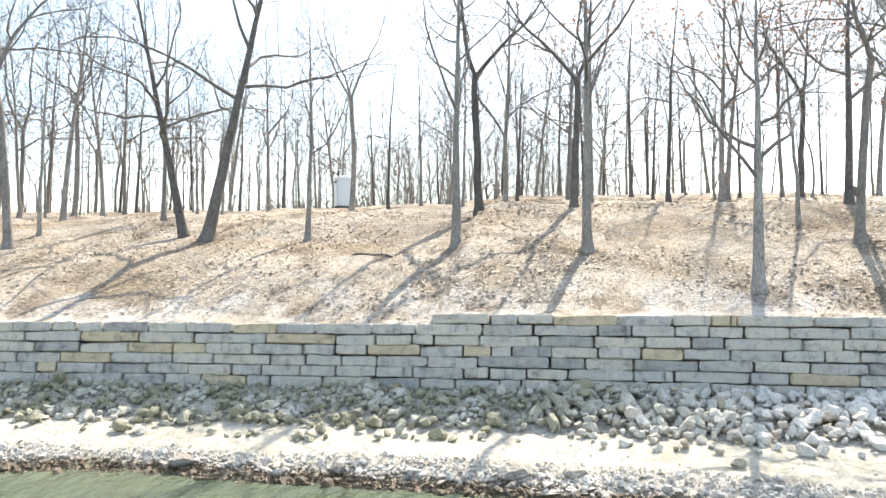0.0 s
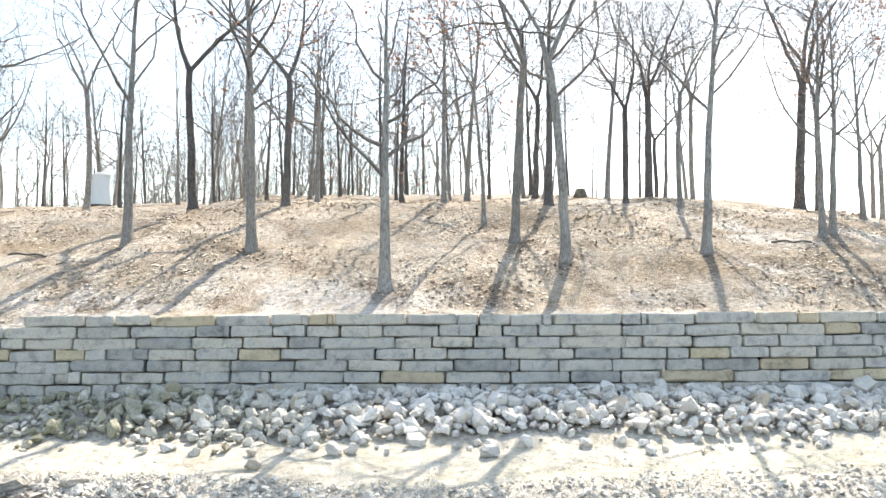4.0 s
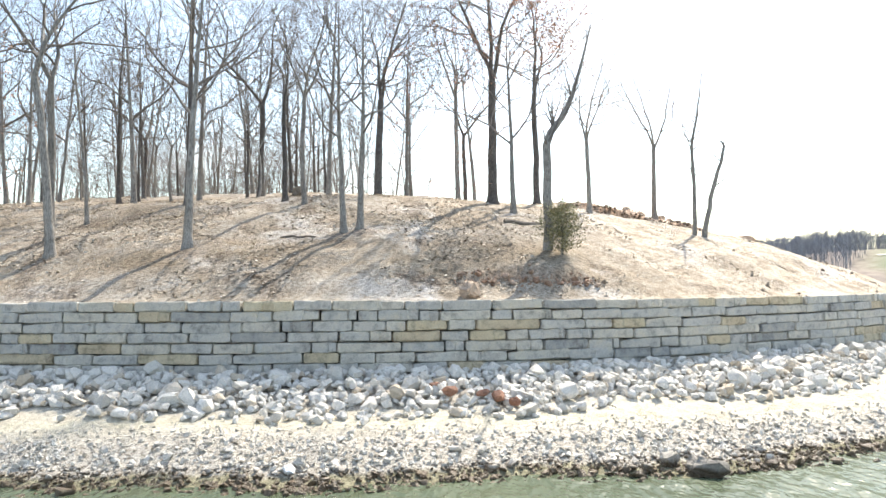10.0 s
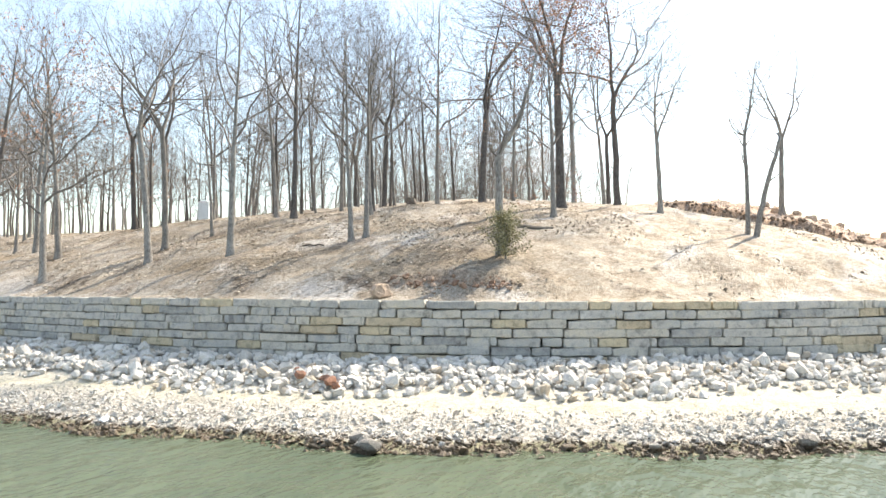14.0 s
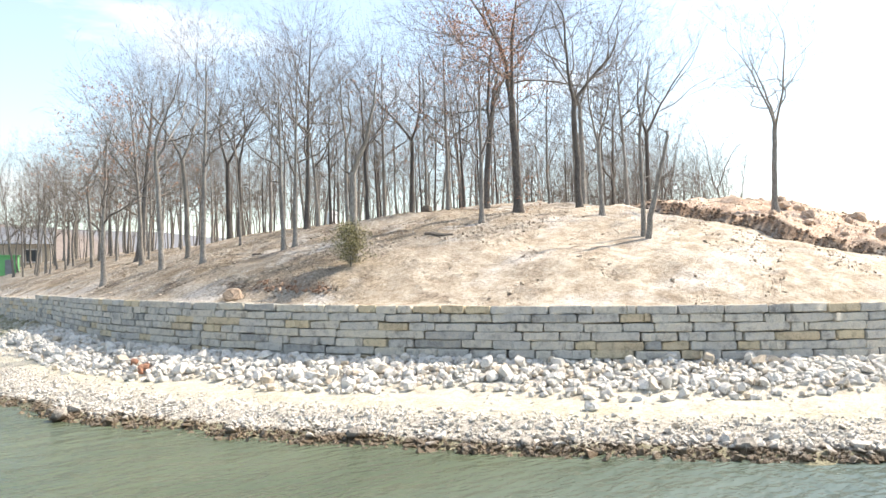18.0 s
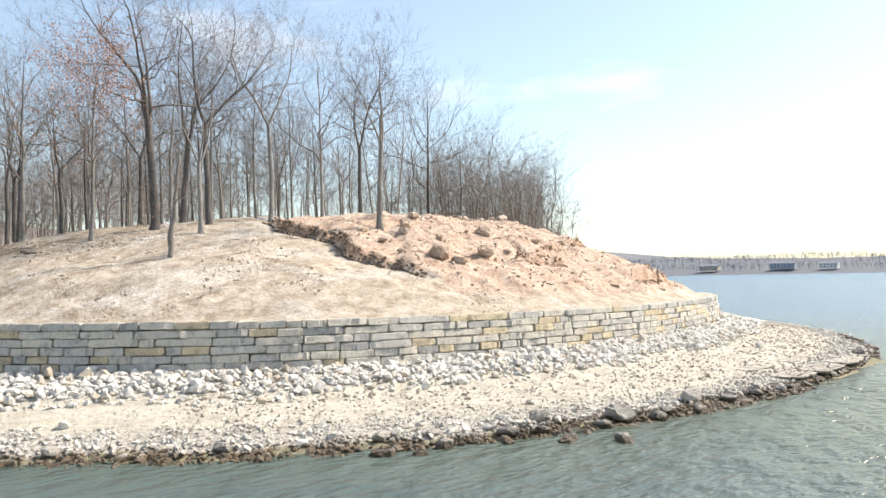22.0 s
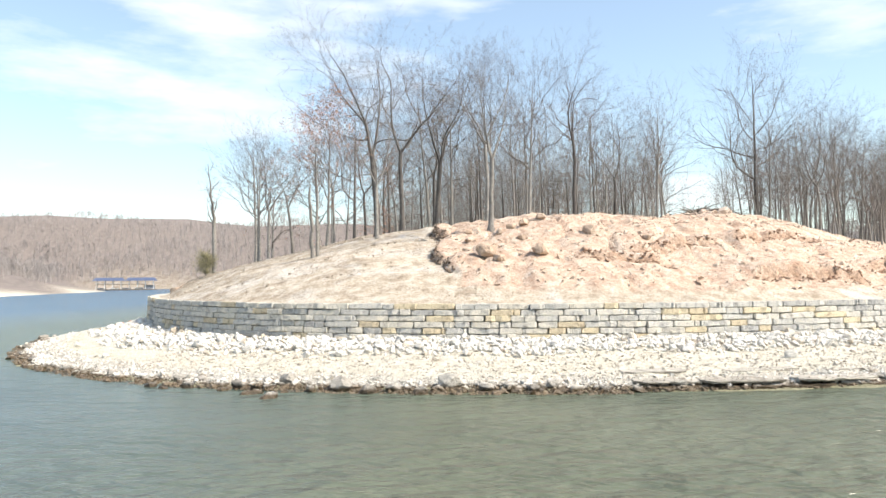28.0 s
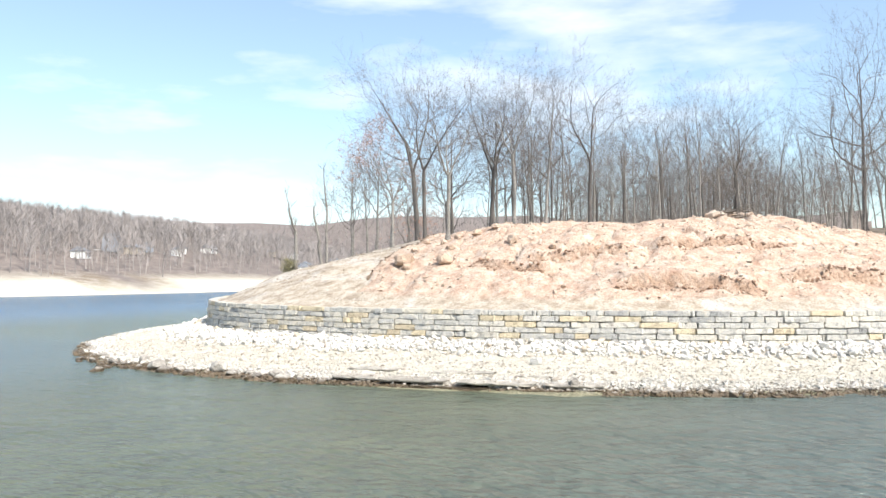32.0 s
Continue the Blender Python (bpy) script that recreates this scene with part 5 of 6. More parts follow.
def clods():
    """Clods and stones on the spoil, litter and stones on the wooded slope."""
    rng = np.random.RandomState(51)
    x, y = rng.uniform(20, 57, 25000), rng.uniform(43, 82, 25000)
    d, s = near_line(x, y)
    ok = (clay_mask(x, y, d) > 0.4) & (d < 26)
    x, y = x[ok], y[ok]
    size = np.clip(rng.lognormal(np.log(0.085), 0.65, len(x)), 0.035, 0.6)
    tagged(strewn("clay_clods", GRAVEL, np.stack([x, y, ground(x, y) + size * 0.1], 1), size, rng, M_CLAYROCK_I), "clods of red clay and broken stone", "clods")
    x, y = rng.uniform(-30, 57, 26000), rng.uniform(19, 52, 26000)
    d, s = near_line(x, y)
    ok = (d > 1.0) & (d < 22) & (vnoise(x, y, 1.9) + 0.35 * vnoise(x, y, 7.0) > 0.86) & (clay_mask(x, y, d) < 0.3)
    x, y = x[ok], y[ok]
    size = np.clip(rng.lognormal(np.log(0.05), 0.5, len(x)), 0.025, 0.2)
    tagged(strewn("slope_gravel", GRAVEL, np.stack([x, y, ground(x, y) + size * 0.1], 1), size, rng, M_COBBLE), "loose stones on the slope", "gravel")
    # clods and stones that washed down the bare slope
    x, y = rng.uniform(33, 57, 16000), rng.uniform(20, 56, 16000)
    d, s = near_line(x, y)
    ok = (d > 0.8) & (d < 15) & (clay_mask(x, y, d) < 0.2) & (vnoise(x + 0.4 * y, y * 0.5, 1.3) + 0.4 * vnoise(x, y, 4.0) > 0.86)
    x, y = x[ok], y[ok]
    size = np.clip(rng.lognormal(np.log(0.075), 0.55, len(x)), 0.03, 0.32)
    tagged(strewn("slope_clods", GRAVEL, np.stack([x, y, ground(x, y) + size * 0.12], 1), size, rng, M_SLOPECLOD), "brown clods and stones on the bare slope", "clods")
    # fallen leaves
    n = 70000
    x, y = rng.uniform(-30, 44, n), rng.uniform(19.5, 48, n)
    d, s = near_line(x, y)
    ok = (d > 0.9) & (d < 24) & (vnoise(x + 3, y, 2.3) > rng.uniform(0.25, 0.8, n)) & (rng.rand(n) < np.interp(x, [28, 42], [1, 0.1]))
    x, y = x[ok], y[ok]
    n = len(x)
    p = np.stack([x, y, ground(x, y) + 0.03], 1)
    t = turn_matrices(rng, n, 0.2)
    w = rng.uniform(0.03, 0.09, n)[:, None]
    a, b = t[:, :, 0] * w, t[:, :, 1] * w * 0.6
    V = np.stack([p - a, p + b, p + a, p - b], 1).reshape(-1, 3)
    k = np.arange(n)[:, None] * 4
    F = np.vstack([k + (0, 1, 2), k + (0, 2, 3)])
    tagged(new("leaf_litter", fast_mesh("leaf_litter", V, F, M_LITTER)), "dry brown leaves strewn over the slope", "leaves", kind="stuff")


def cut_clods():
    """Clods and roots' worth of raw soil along the scarp and the eroded banks."""
    rng = np.random.RandomState(57)
    n = 520
    x = rng.uniform(37.5, 51.5, n)
    y = 44.6 + 0.35 * np.sin(x * 0.9) + (x - 45) * 0.05 + 1.5 * ease(x, 50, 53) + rng.uniform(-0.22, 0.16, n)
    y = y + 0.5 * (vnoise(x, y, 0.8) - 0.5)
    size = np.clip(rng.lognormal(np.log(0.14), 0.45, n), 0.06, 0.38)
    tagged(strewn("scarp_clods", ROCKS, np.stack([x, y, ground(x, y) + size * rng.uniform(0.0, 0.35, n)], 1), size, rng, M_DARKSOIL), "dark soil clods hanging along the cut edge of the bare hill", "clods")
    P, S = [], []
    for ax, ay, bx, by, h in BANKS:
        k = int(34 * math.hypot(bx - ax, by - ay) ** 0.9)
        t, c = rng.uniform(-0.02, 1.02, k), rng.normal(0.0, 0.13, k)
        l = math.hypot(bx - ax, by - ay)
        px, py = ax + (bx - ax) * t - (by - ay) / l * c, ay + (by - ay) * t + (bx - ax) / l * c
        sz = np.clip(rng.lognormal(np.log(0.13), 0.45, k), 0.06, 0.36)
        P.append(np.stack([px, py, ground(px, py) + sz * rng.uniform(0, 0.3, k)], 1))
        S.append(sz)
    tagged(strewn("bank_clods", ROCKS, np.vstack(P), np.concatenate(S), rng, M_REDSOIL), "red-brown soil clods along small eroded banks", "clods")


M_SLOPECLOD = stone_material("slope_clod", [(0.0, (0.30, 0.235, 0.18)), (0.5, (0.46, 0.385, 0.31)), (1.0, (0.62, 0.56, 0.48))], island=True, dark=0.7)
M_DARKSOIL = stone_material("dark_soil_clod", [(0.0, (0.17, 0.12, 0.09)), (0.5, (0.29, 0.215, 0.16)), (1.0, (0.42, 0.33, 0.26))], island=True, dark=0.7)
M_REDSOIL = stone_material("red_soil_clod", [(0.0, (0.30, 0.18, 0.12)), (0.5, (0.42, 0.28, 0.20)), (1.0, (0.52, 0.39, 0.30))], island=True, dark=0.7)
M_CLAYROCK_I = stone_material("clay_clod", [(0.0, (0.54, 0.41, 0.32)), (0.5, (0.65, 0.53, 0.43)), (0.8, (0.72, 0.63, 0.54)), (1.0, (0.46, 0.32, 0.24))], island=True, dark=0.75)
M_LITTER = leaf_material("leaf_litter", (0.22, 0.16, 0.105), (0.72, 0.64, 0.53))
clods()
cut_clods()


def cedar(x, y):
    """A young evergreen: a stem with sprays of small leaves."""
    rng = np.random.RandomState(61)
    ob = thing("cedar", "small green cedar growing at the foot of a broken tree", "shrub", pose(x, y, gz(x, y) - 0.03))
    t = Tubes()
    t.add([(0, 0, 0), (0.05, 0, 0.9), (0.1, 0.04, 1.8)], [0.05, 0.035, 0.008], 6)
    V, F = [], []
    for i in range(150):
        h = rng.uniform(0.12, 1.75)
        a, r = rng.uniform(0, 6.28), (1.25 - 0.5 * abs(h - 0.6)) * rng.uniform(0.45, 1.1)
        b = limb_path(rng, (0, 0, h), (math.cos(a), math.sin(a), 0.35), r, 4, 0.06, 0.15)
        t.add(b, np.linspace(0.012, 0.004, 5), 3)
        for _ in range(26):
            p = b[rng.randint(1, 5)] + rng.normal(0, 0.075, 3)
            u, w = rng.normal(size=3), rng.normal(size=3)
            u, w = u / np.linalg.norm(u) * 0.06, w / np.linalg.norm(w) * 0.02
            k = len(V)
            V += [p - u, p + w, p + u, p - w]
            F += [(k, k + 1, k + 2), (k, k + 2, k + 3)]
    piece("trunk", t.mesh("trunk", M_BARK), ob)
    piece("foliage", fast_mesh("foliage", np.array(V), np.array(F), M_CEDAR), ob)


cedar(34.95, 25.45)

M_OLDWOOD = plain("grey_old_wood", (0.20, 0.17, 0.14), 0.9, vary=0.4, scale=12)
M_PLASTIC = plain("pale_blue_plastic", (0.68, 0.75, 0.78), 0.45, vary=0.06)
M_ROOFWHITE = plain("white_plastic", (0.75, 0.77, 0.78), 0.45, vary=0.05)
M_DARK = plain("dark_vent", (0.06, 0.065, 0.07), 0.6)


def toilet_cabin(x, y, turn):
    ob = thing("portable_toilet", "pale blue portable toilet with a white roof on the hilltop", "portable toilet", pose(x, y, gz(x, y), 0, 0, turn))
    part("skid", box(1.15, 1.15, 0.12, (0, 0, 0.06), 0.02), M_DARK, ob)
    part("body", box(1.08, 1.08, 1.95, (0, 0, 1.09), 0.04), M_PLASTIC, ob)
    part("door", box(0.72, 0.05, 1.75, (0, -0.56, 1.05), 0.02), M_PLASTIC, ob)
    part("handle", box(0.05, 0.06, 0.16, (0.27, -0.6, 1.05), 0.01), M_DARK, ob)
    for sx in (-1, 1):
        part("vent", box(0.03, 0.7, 0.14, (sx * 0.55, 0, 1.85), 0.005), M_DARK, ob)
    bm = box(1.18, 1.18, 0.1, (0, 0, 2.1), 0.03)
    box(0.9, 0.9, 0.14, (0, 0, 2.2), 0.06, bm)
    part("roof", bm, M_ROOFWHITE, ob, "white plastic roof")
    part("vent_pipe", rod((0.4, 0.4, 2.1), (0.4, 0.4, 2.5), 0.05), M_DARK, ob)


toilet_cabin(-7.0, 55.1, 200)


def old_plank(x, y):
    ob = new("plank", mesh_of("plank", *plank_shape(), M_OLDWOOD))
    ob.matrix_basis = pose(x, y, gz(x, y) + 0.08, 8, 6, 12)
    tagged(ob, "weathered grey log lying on the slope", "log")


def plank_shape():
    n, V, F = 9, [], []
    for k in range(n):
        for j in range(7):
            a = j * 2 * math.pi / 7
            V.append(((k / (n - 1) - 0.5) * 1.7, math.cos(a) * (0.14 - 0.02 * (k % 3)), math.sin(a) * 0.1 + 0.02 * math.sin(k)))
    for k in range(n - 1):
        for j in range(7):
            F.append((k * 7 + j, k * 7 + (j + 1) % 7, (k + 1) * 7 + (j + 1) % 7, (k + 1) * 7 + j))
    F += [tuple(range(6, -1, -1)), tuple(range((n - 1) * 7, n * 7))]
    return V, F


old_plank(34.1, 31.8)


def old_log(a, b, r=0.16):
    """A dark fallen log lying along the ground from a to b."""
    rng = np.random.RandomState(int(abs(a[0]) * 10))
    t = Tubes()
    k = np.linspace(0, 1, 9)
    p = [(a[0] + (b[0] - a[0]) * f - a[0], a[1] + (b[1] - a[1]) * f - a[1], gz(a[0] + (b[0] - a[0]) * f, a[1] + (b[1] - a[1]) * f) - gz(*a) + r * 0.7 + rng.normal(0, 0.02)) for f in k]
    t.add(p, r * (1 - 0.4 * k) * rng.uniform(0.9, 1.1, 9), 8)
    ob = new("log", t.mesh("log", M_OLDWOOD))
    ob.matrix_basis = pose(a[0], a[1], gz(*a))
    tagged(ob, "dark fallen log lying on the bare ground", "log")


def brush_pile(x, y):
    rng = np.random.RandomState(71)
    t = Tubes()
    for i in range(150):
        a, r = rng.uniform(0, 6.28), abs(rng.normal(0, 1.5))
        p = (math.cos(a) * r * 1.6, math.sin(a) * r, max(0.05, 0.75 - 0.25 * r + rng.normal(0, 0.15)))
        b = rng.uniform(0, 6.28)
        t.add(limb_path(rng, p, (math.cos(b), math.sin(b), rng.normal(0, 0.2)), rng.uniform(0.8, 2.6), 4, -0.02, 0.15), np.linspace(rng.uniform(0.02, 0.07), 0.01, 5), 4)
    ob = thing("brush_pile", "heap of dead branches and stones on the spoil", "brush pile", pose(x, y, gz(x, y)))
    piece("branches", t.mesh("branches", M_OLDWOOD), ob)
    n = 120
    xy = rng.normal(0, 1, (n, 2)) * (2.6, 1.5)
    size = np.clip(rng.lognormal(np.log(0.3), 0.5, n), 0.1, 0.9)
    z = np.clip(0.6 - 0.3 * np.abs(xy).sum(1) / 3, 0.0, 1) + size * 0.1
    strewn("pile_rubble", ROCKS, np.concatenate([xy, z[:, None]], 1), size, rng, M_CLAYROCK_I, ob)


brush_pile(29.2, 66.0)
old_log((24.2, 26.9), (25.6, 26.6), 0.05)
old_log((-3.5, 30.6), (-1.9, 29.6), 0.06)
lone_rock("stump", "dark rotten stump on the crest", 22.0, 42.3, 0.95, M_OLDWOOD, 77, 0.2, 0.8, "stump")
ob = lone_rock("bag", "crumpled white plastic bag on the cobbles", 27.35, 12.6, 0.4, M_ROOFWHITE, 78, 0.1, 0.5, "bag")

# ---- across the water ----
def far_tree_kinds():
    """Small trees for the distance: a trunk and limbs, each a slender three-sided spike."""
    out = []
    for seed in range(8):
        rng, V, F = np.random.RandomState(200 + seed), [], []
        H = rng.uniform(10, 14)

        def spike(p, way, size, r):
            way = np.array(way, float) / np.linalg.norm(way)
            a = np.cross(way, (0.3, 0.9, 0.2))
            a /= np.linalg.norm(a)
            b, k = np.cross(way, a), len(V)
            for q in (0, 2.1, 4.2):
                V.append(np.array(p) + r * (a * math.cos(q) + b * math.sin(q)))
            V.append(np.array(p) + way * size)
            F.extend([(k, k + 1, k + 3), (k + 1, k + 2, k + 3), (k + 2, k, k + 3)])

        spike((0, 0, -0.5), (rng.normal(0, 0.04), rng.normal(0, 0.04), 1), H * 0.84, 0.17)
        for i in range(19):
            h, a = H * rng.uniform(0.34, 0.78), rng.uniform(0, 6.28)
            spike((0, 0, h), (math.cos(a), math.sin(a), rng.uniform(0.5, 2.0)), H * rng.uniform(0.24, 0.4) * (1.15 - 0.45 * h / H), 0.085)
        out.append((np.array(V), np.array(F)))
    return out


# bluish twig colours for knoll and ridge, with the haze of distance painted in
M_KNOLL_HAZE = plain("knoll_twigs", (0.23, 0.245, 0.275), 0.95, vary=0.3, scale=0.1)
M_RIDGE_HAZE = plain("ridge_twigs", (0.27, 0.285, 0.315), 0.95, vary=0.25, scale=0.05)
M_FARTWIG = plain("distant_twigs", (0.33, 0.30, 0.285), 0.95, vary=0.4, scale=0.12)


def far_woods():
    rng, kinds = np.random.RandomState(81), far_tree_kinds()
    n = 24000
    r, q = 190 + 920 * rng.rand(n) ** 1.15, np.radians(rng.uniform(176, 246, n))
    x, y = 97 + r * np.cos(q), 60 + r * np.sin(q)
    z = ground(x, y)
    ok = (z > 5.5) & (near_line(x, y)[0] < -60) & (rng.rand(n) < np.where(x > -470, np.interp(z, [5, 7, 12, 16], [0.12, 0.22, 0.35, 1.0]), 1.0))
    P = np.stack([x, y, z], 1)[ok][:12000]
    a = thing("far_wood", "bare grey-brown wood on the hill across the bay", "wood", kind="stuff")
    strewn("far_trees", kinds, P, rng.uniform(0.85, 1.3, len(P)) * np.interp(P[:, 2], [25, 55], [1.0, 0.85]), rng, M_FARTWIG, a, 0.03)
    n = 900
    r, q = 70 + 30 * np.sqrt(rng.rand(n)), rng.uniform(0.1, 2.6, n)
    x, y = 215 + 1.25 * (r - 8) * np.cos(q), 296 + (r - 30) * np.sin(q)
    b = thing("knoll_wood", "bare trees behind the house on the knoll", "wood", kind="stuff")
    z = ground(x, y)
    ok = (z > 3) & (np.hypot(x - 203, y - 276) > 20)
    strewn("knoll_trees", kinds, np.stack([x, y, z], 1)[ok], rng.uniform(0.55, 0.85, int(ok.sum())), rng, M_KNOLL_HAZE, b, 0.03)
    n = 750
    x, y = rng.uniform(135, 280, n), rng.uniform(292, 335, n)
    strewn("knoll_grove", kinds, np.stack([x, y, ground(x, y)], 1), rng.uniform(0.45, 0.75, n), rng, M_KNOLL_HAZE, b, 0.03)
    n = 420
    y = rng.uniform(218, 300, n)
    x = 171 + 0.6 * (y - 262) - 60 * rng.rand(n)
    z = ground(x, y)
    strewn("west_grove", kinds, np.stack([x, y, z], 1)[z > 1.5], rng.uniform(0.55, 0.8, int((z > 1.5).sum())), rng, M_KNOLL_HAZE, b, 0.03)
    n = 170
    x = rng.uniform(206, 262, n)
    y = 262 - 0.55 * (x - 206) + rng.uniform(-5, 7, n)
    strewn("cottage_grove", kinds, np.stack([x, y, ground(x, y)], 1), rng.uniform(0.35, 0.6, n), rng, M_KNOLL_HAZE, b, 0.03)
    # thin growth on the back of the point, down to its north shore
    n = 900
    x, y = rng.uniform(-80, 6, n), rng.uniform(84, 150, n)
    z = ground(x, y)
    ok = (z > 1.0) & (z < 8.4) & (near_line(x, y)[0] > 2.0)
    back = thing("thicket", "thin grey-brown growth on the back slope of the point", "thicket", kind="stuff")
    strewn("saplings", kinds, np.stack([x, y, z - 0.1], 1)[ok], rng.uniform(0.45, 0.75, int(ok.sum())), rng, M_FARTWIG, back, 0.03)
    n = 1100
    r, q = 118 * np.sqrt(rng.rand(n)), rng.uniform(0, 6.28, n)
    x, y = 330 + 1.35 * r * np.cos(q), 590 + r * np.sin(q)
    e = thing("point_wood", "dense bluish-grey wood on the point beyond the knoll", "wood", kind="stuff")
    strewn("point_trees", kinds, np.stack([x, y, ground(x, y)], 1), rng.uniform(0.8, 1.1, n), rng, M_RIDGE_HAZE, e, 0.03)
    n = 3200
    x = rng.uniform(-1500, 100, n)
    y = 1500 + 0.12 * x + 15 + 350 * rng.rand(n) ** 2
    c = thing("north_wood", "hazy wooded ridge on the far shore", "wood", kind="stuff")
    strewn("ridge_trees", kinds, np.stack([x, y, ground(x, y)], 1), rng.uniform(0.8, 1.3, n), rng, M_RIDGE_HAZE, c, 0.03)


far_woods()

M_WALLWHITE = plain("white_siding", (0.72, 0.72, 0.70), 0.7, vary=0.08)
M_WALLBLUE = plain("blue_siding", (0.30, 0.37, 0.45), 0.6, vary=0.1)
M_WALLTAN = plain("tan_siding", (0.48, 0.42, 0.34), 0.7, vary=0.1)
M_ROOFGREY = plain("grey_roof", (0.22, 0.24, 0.27), 0.7, vary=0.15)
M_ROOFBLUE = plain("blue_metal_roof", (0.07, 0.095, 0.17), 0.45, vary=0.1)
M_PANE = plain("dark_window", (0.05, 0.06, 0.075), 0.15, vary=0.1)
M_GREEN = plain("bright_green_plastic", (0.16, 0.50, 0.20), 0.5, vary=0.1)
M_COTTAGE = plain("pale_blue_siding", (0.50, 0.57, 0.64), 0.7, vary=0.08)
M_SLATE = plain("slate_blue_siding", (0.16, 0.22, 0.30), 0.6, vary=0.1)


def house(name, label, x, y, w, dp, h, turn, wall, roof, floors=1, cols=4, group="", roof_h=None, z=None):
    """A house with a pitched roof, framed windows on both long sides and a door."""
    ob = thing(name, label, "house", pose(x, y, (gz(x, y) if z is None else z) - 0.3, 0, 0, turn), group)
    part("wall", box(w, dp, h, (0, 0, h / 2)), wall, ob)
    rh = roof_h or dp * 0.32
    bm = bmesh.new()
    e = 0.5
    vs = [bm.verts.new(v) for v in ((-w / 2 - e, -dp / 2 - e, h), (w / 2 + e, -dp / 2 - e, h), (w / 2 + e, dp / 2 + e, h), (-w / 2 - e, dp / 2 + e, h), (-w / 2 - e, 0, h + rh), (w / 2 + e, 0, h + rh))]
    for f in ((0, 1, 5, 4), (2, 3, 4, 5), (1, 2, 5), (3, 0, 4), (3, 2, 1, 0)):
        bm.faces.new([vs[k] for k in f])
    part("roof", bm, roof, ob)
    fh = h / floors
    for fl in range(floors):
        for c in range(cols):
            cx = -w / 2 + w * (c + 0.5) / cols
            for sy in (-1, 1):
                if fl == 0 and c == cols // 2:
                    part("door", box(1.1, 0.12, 2.1, (cx, sy * (dp / 2 + 0.03), 1.35)), M_ROOFGREY, ob)
                    continue
                win = part("window", box(w / cols * 0.55, 0.1, fh * 0.5, (cx, sy * (dp / 2 + 0.02), fl * fh + fh * 0.58)), M_WALLWHITE, ob)
                part("pane", box(w / cols * 0.47, 0.06, fh * 0.42, (cx, sy * (dp / 2 + 0.06), fl * fh + fh * 0.58)), M_PANE, win)
    return ob


home = house("lake_house", "large grey-blue house with white porches above a lawn", 203, 276, 15, 9, 4.6, 20, M_WALLBLUE, M_ROOFGREY, 2, 6, roof_h=1.8)
for gx, gw in ((-4.6, 4.4), (4.2, 5.2)):
    bm = bmesh.new()
    vs = [bm.verts.new(v) for v in ((gx - gw / 2, -6.2, 4.6), (gx + gw / 2, -6.2, 4.6), (gx, -6.2, 7.0), (gx - gw / 2, 0, 4.6), (gx + gw / 2, 0, 4.6), (gx, 0, 7.0))]
    for f in ((0, 1, 2), (5, 4, 3), (0, 2, 5, 3), (1, 4, 5, 2), (0, 3, 4, 1)):
        bm.faces.new([vs[k] for k in f])
    part("gable", bm, M_ROOFGREY, home)
    part("bay", box(gw * 0.85, 1.8, 4.5, (gx, -5.3, 2.3), 0.05), M_WALLWHITE, home, "white projecting bay")
    for z in (1.5, 3.5):
        part("window", box(gw * 0.5, 0.1, 1.2, (gx, -6.22, z)), M_PANE, home)
part("porch_deck", box(15, 2.4, 0.25, (0, -5.6, 2.3), 0.04), M_WALLWHITE, home)
for k in range(7):
    part("porch_post", box(0.2, 0.2, 4.4, (-7.2 + 2.4 * k, -6.7, 2.3)), M_WALLWHITE, home)
part("chimney", box(0.9, 0.9, 2.2, (1.0, 1.2, 6.6)), M_WALLTAN, home)


def lawn_path():
    """A pale gravel drive that winds down the lawn to the shore."""
    V, F = [], []
    for k in range(25):
        f = k / 24
        x, y = 176 + 40 * f, 262 - 22 * f + 5 * math.sin(f * 5)
        for o in (-1.3, 1.3):
            V.append((x, y + o, gz(x, y + o) + 0.25))
        if k:
            F.append((2 * k - 2, 2 * k, 2 * k + 1, 2 * k - 1))
    tagged(new("drive", mesh_of("drive", V, F, M_DRIVE)), "pale gravel drive winding across the lawn", "drive", kind="structure")


M_DRIVE = plain("pale_gravel_drive", (0.55, 0.52, 0.47), 0.95, vary=0.2, scale=2.0)
lawn_path()
for i, (x, y, w, wall) in enumerate(((-52, -210, 11, M_WALLWHITE), (-72, -205, 9, M_WALLTAN), (-118, -205, 9, M_WALLWHITE), (-172, -228, 12, M_WALLBLUE), (-255, -200, 14, M_WALLWHITE), (-278, -215, 12, M_WALLTAN), (-20, -232, 10, M_WALLWHITE), (-205, -330, 10, M_WALLTAN), (-194, -229, 11, M_WALLWHITE), (-185, -222, 7, M_WALLWHITE), (-230, -245, 12, M_WALLWHITE), (-158, -220, 14, M_WALLTAN), (-303, -262, 12, M_WALLTAN), (-335, -270, 12, M_WALLWHITE), (-372, -262, 14, M_WALLWHITE))):
    house("cottage", "small pale cottage among bare trees across the bay", x, y, w * 0.9, 6.0, 3.1, 25 + 7 * (i % 5), wall, M_ROOFGREY, 1, 4, "cottages across the bay")
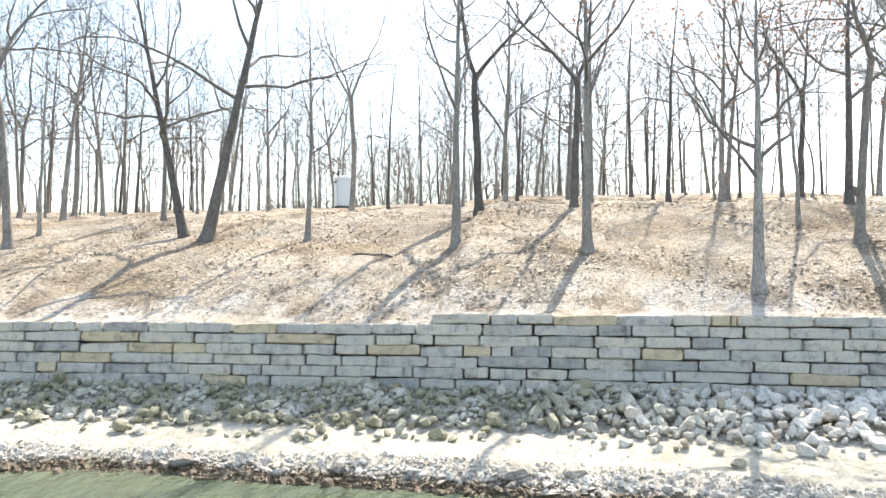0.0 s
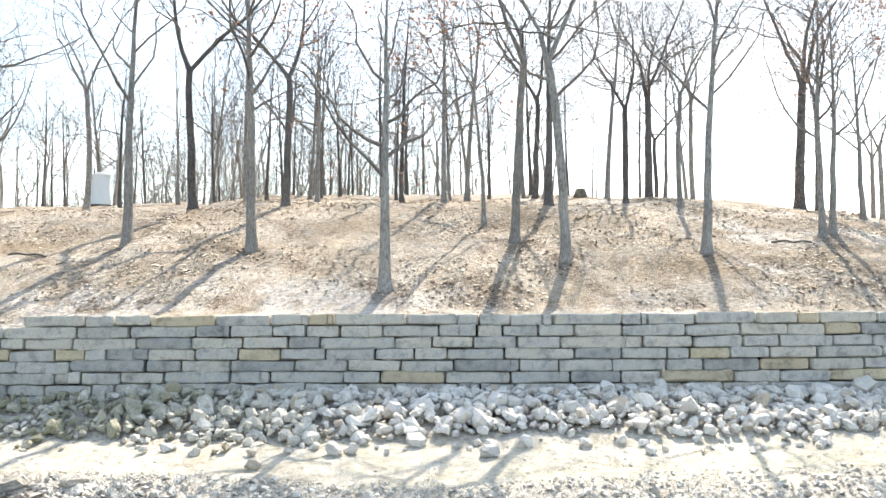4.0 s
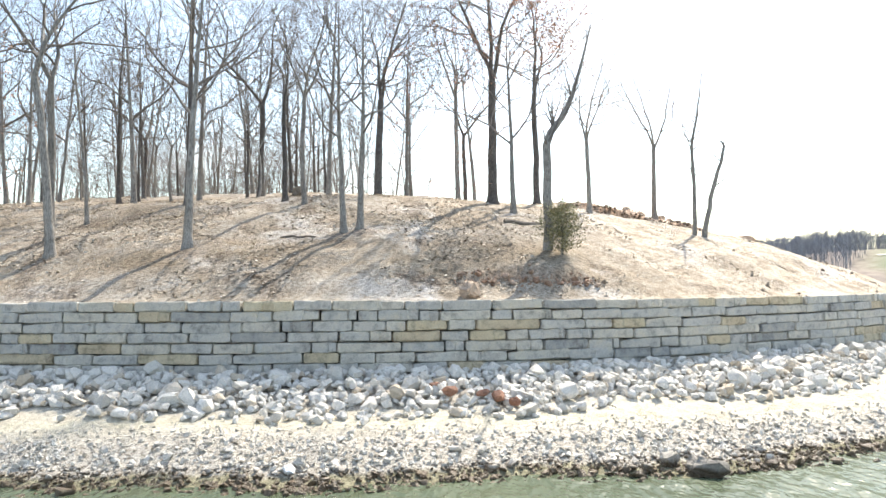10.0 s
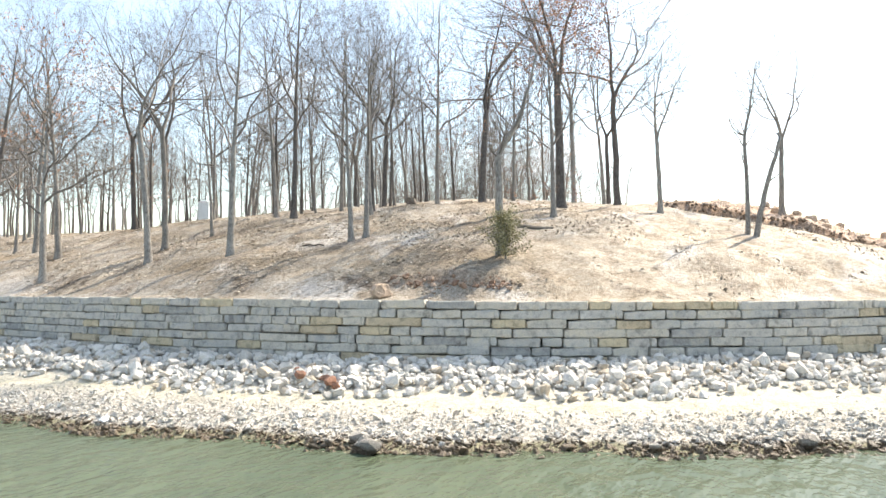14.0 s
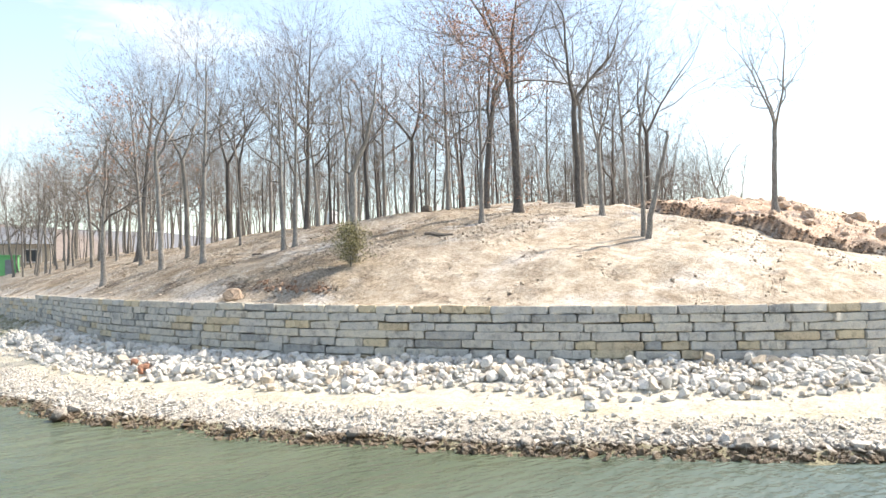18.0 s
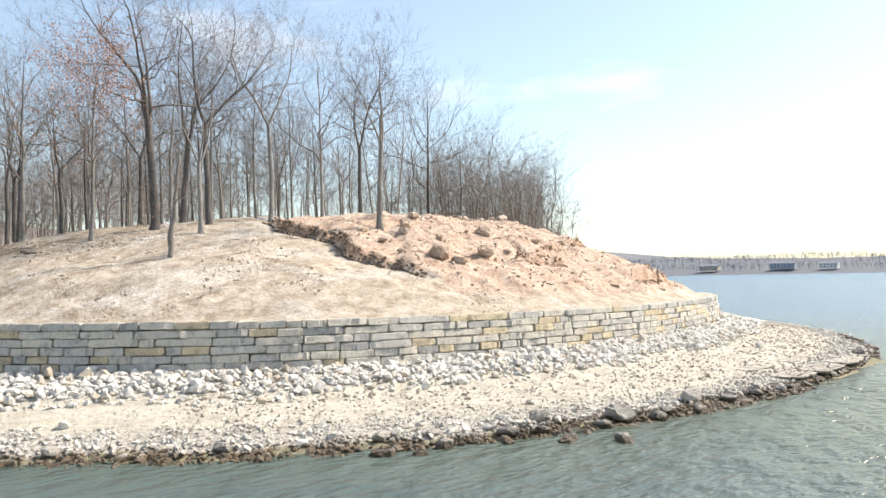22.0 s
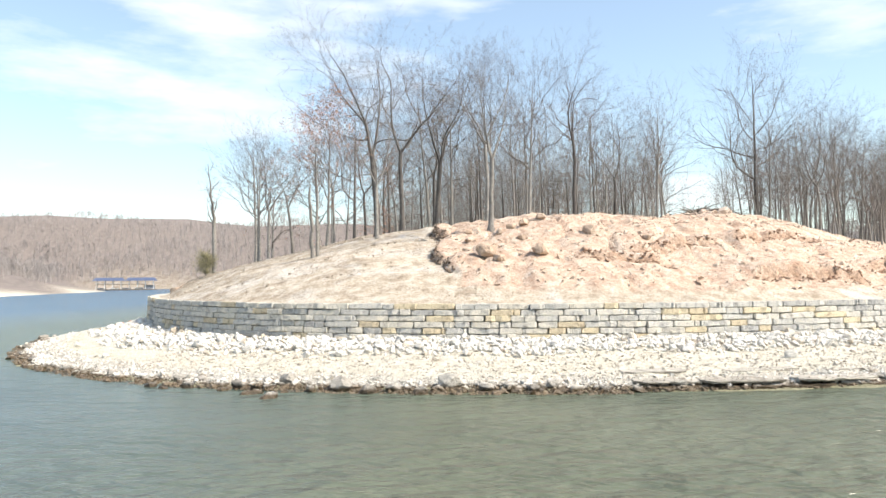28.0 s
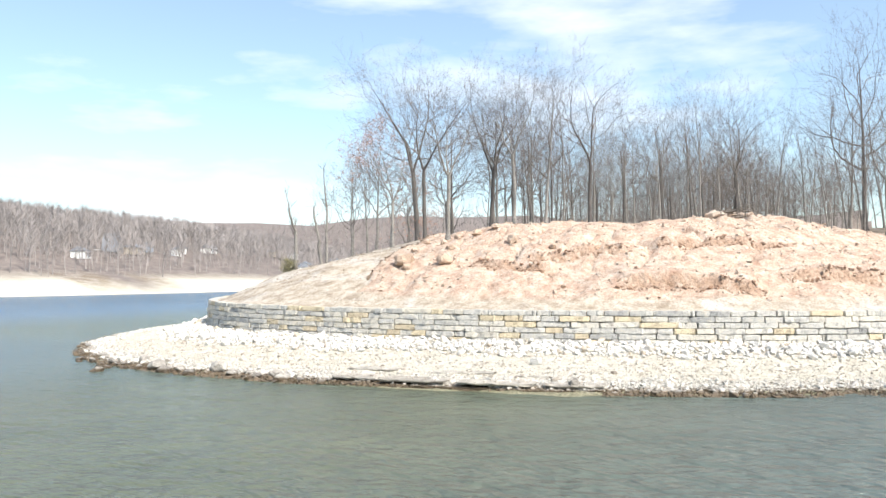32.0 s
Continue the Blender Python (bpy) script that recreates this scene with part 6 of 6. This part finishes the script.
for i, (x, w, h, wall) in enumerate(((-1160, 62, 14, M_WALLBLUE), (-1075, 34, 11, M_WALLBLUE), (-1240, 46, 12, M_WALLTAN), (-1310, 34, 9, M_WALLWHITE), (-1000, 28, 8, M_WALLWHITE), (-900, 40, 9, M_WALLWHITE), (-1400, 40, 10, M_WALLWHITE), (-760, 36, 9, M_WALLTAN), (-620, 44, 11, M_WALLBLUE), (-540, 30, 9, M_WALLWHITE))):
    house("shore_building", "block of lakeside lodgings on the far shore", x, 1500 + 0.12 * x + 34, w, 16, h, 8, wall, M_ROOFGREY, max(2, int(h / 3.4)), max(4, int(w / 6)), "buildings on the far shore", 3.0)


def boat_dock(x, y, turn):
    """A two-storey covered dock on floats, with two low dark roofs, moored at the far bank."""
    ob = thing("boat_dock", "covered boat dock with a dark blue metal roof", "dock", pose(x, y, 0, 0, 0, turn))
    part("deck", box(48, 18, 0.6, (0, 0, 0.5), 0.1), M_OLDWOOD, ob)
    part("upper_deck", box(40, 14, 0.3, (-2, 0, 4.6), 0.05), M_OLDWOOD, ob)
    for k in range(8):
        for sy in (-1, 1):
            part("post", rod((-21 + 6 * k, sy * 7.5, 0.6), (-21 + 6 * k, sy * 7.5, 7.6), 0.18), M_ROOFWHITE, ob)
    for sy in (-1, 1):
        for z in (1.5, 5.5):
            part("rail", box(42, 0.1, 0.12, (0, sy * 7.6, z)), M_ROOFWHITE, ob)
    for sx in (-1, 1):
        bm = bmesh.new()
        vs = [bm.verts.new(v) for v in ((sx * 12 - 12, -9.5, 7.5), (sx * 12 + 12, -9.5, 7.5), (sx * 12 + 12, 9.5, 7.5), (sx * 12 - 12, 9.5, 7.5), (sx * 12 - 10, 0, 10.0), (sx * 12 + 10, 0, 10.0))]
        for f in ((0, 1, 5, 4), (2, 3, 4, 5), (1, 2, 5), (3, 0, 4), (3, 2, 1, 0)):
            bm.faces.new([vs[k] for k in f])
        part("roof", bm, M_ROOFBLUE, ob, "dark blue metal roof")
    for k in range(4):
        part("boat_hull", box(6.5, 2.4, 1.4, (-17 + 9 * k, 3.5 if k % 2 else -3.5, 1.3), 0.35), M_ROOFWHITE if k % 2 else M_ROOFGREY, ob)
    part("cabin", box(8, 7, 3.2, (18, -2, 2.3), 0.1), M_ROOFGREY, ob)


def a_frame(x, y):
    """A steep-roofed cabin whose roof reaches the ground."""
    ob = thing("cabin", "white steep-roofed cabin on the bank across the bay", "house", pose(x, y, gz(x, y) - 0.4, 0, 0, 38))
    for name, w, h, y0, y1, mat, label in (("roof", 4.6, 8.4, -3.2, 4.2, M_ROOFGREY, "steep grey roof"), ("gable", 4.1, 7.6, -3.35, -3.2, M_WALLWHITE, "white boarded gable")):
        bm = bmesh.new()
        vs = [bm.verts.new(v) for v in ((-w, y0, 0), (w, y0, 0), (0, y0, h), (-w, y1, 0), (w, y1, 0), (0, y1, h))]
        for f in ((0, 1, 2), (5, 4, 3), (0, 2, 5, 3), (1, 4, 5, 2), (0, 3, 4, 1)):
            bm.faces.new([vs[k] for k in f])
        part(name, bm, mat, ob, label)
    for cx, z, w in ((-1.2, 1.7, 1.5), (1.2, 1.7, 1.5), (0, 4.3, 1.3)):
        part("window", box(w, 0.1, 1.6, (cx, -3.42, z)), M_PANE, ob)
    part("deck", box(9, 3, 0.3, (0, -5.0, 0.9), 0.03), M_WALLWHITE, ob)


a_frame(-148, -224)
boat_dock(-520, -232, 112)
for i, (x, y) in enumerate(((199, 243), (209, 234), (219, 224))):
    house("cottage", "grey-blue lakeside house on the far knoll" if i == 0 else "pale lakeside cottage on the far knoll", x, y, 11, 8, 5.2 if i == 0 else 4.4, 15 * i, M_COTTAGE if i else M_SLATE, M_ROOFGREY, 2, 4, "cottages on the knoll", 1.8, gz(x, y) - 0.6)


def pole_barn():
    ob = house("pole_barn", "long grey metal barn behind the trees", -72, 40, 14, 9, 4.2, 70, M_WALLTAN, M_ROOFGREY, 1, 3, z=gz(-72, 40))
    crate = thing("shed", "bright green plastic shed at the edge of the wood", "shed", pose(-49.5, 34.8, gz(-49.5, 34.8), 0, 0, 70))
    part("body", box(2.6, 2.2, 2.5, (0, 0, 1.25), 0.05), M_GREEN, crate)
    part("door", box(1.0, 0.06, 2.0, (0.3, -1.12, 1.05), 0.02), M_ROOFGREY, crate)
    part("roof", box(2.9, 2.5, 0.15, (0, 0, 2.58), 0.05), M_GREEN, crate)


pole_barn()
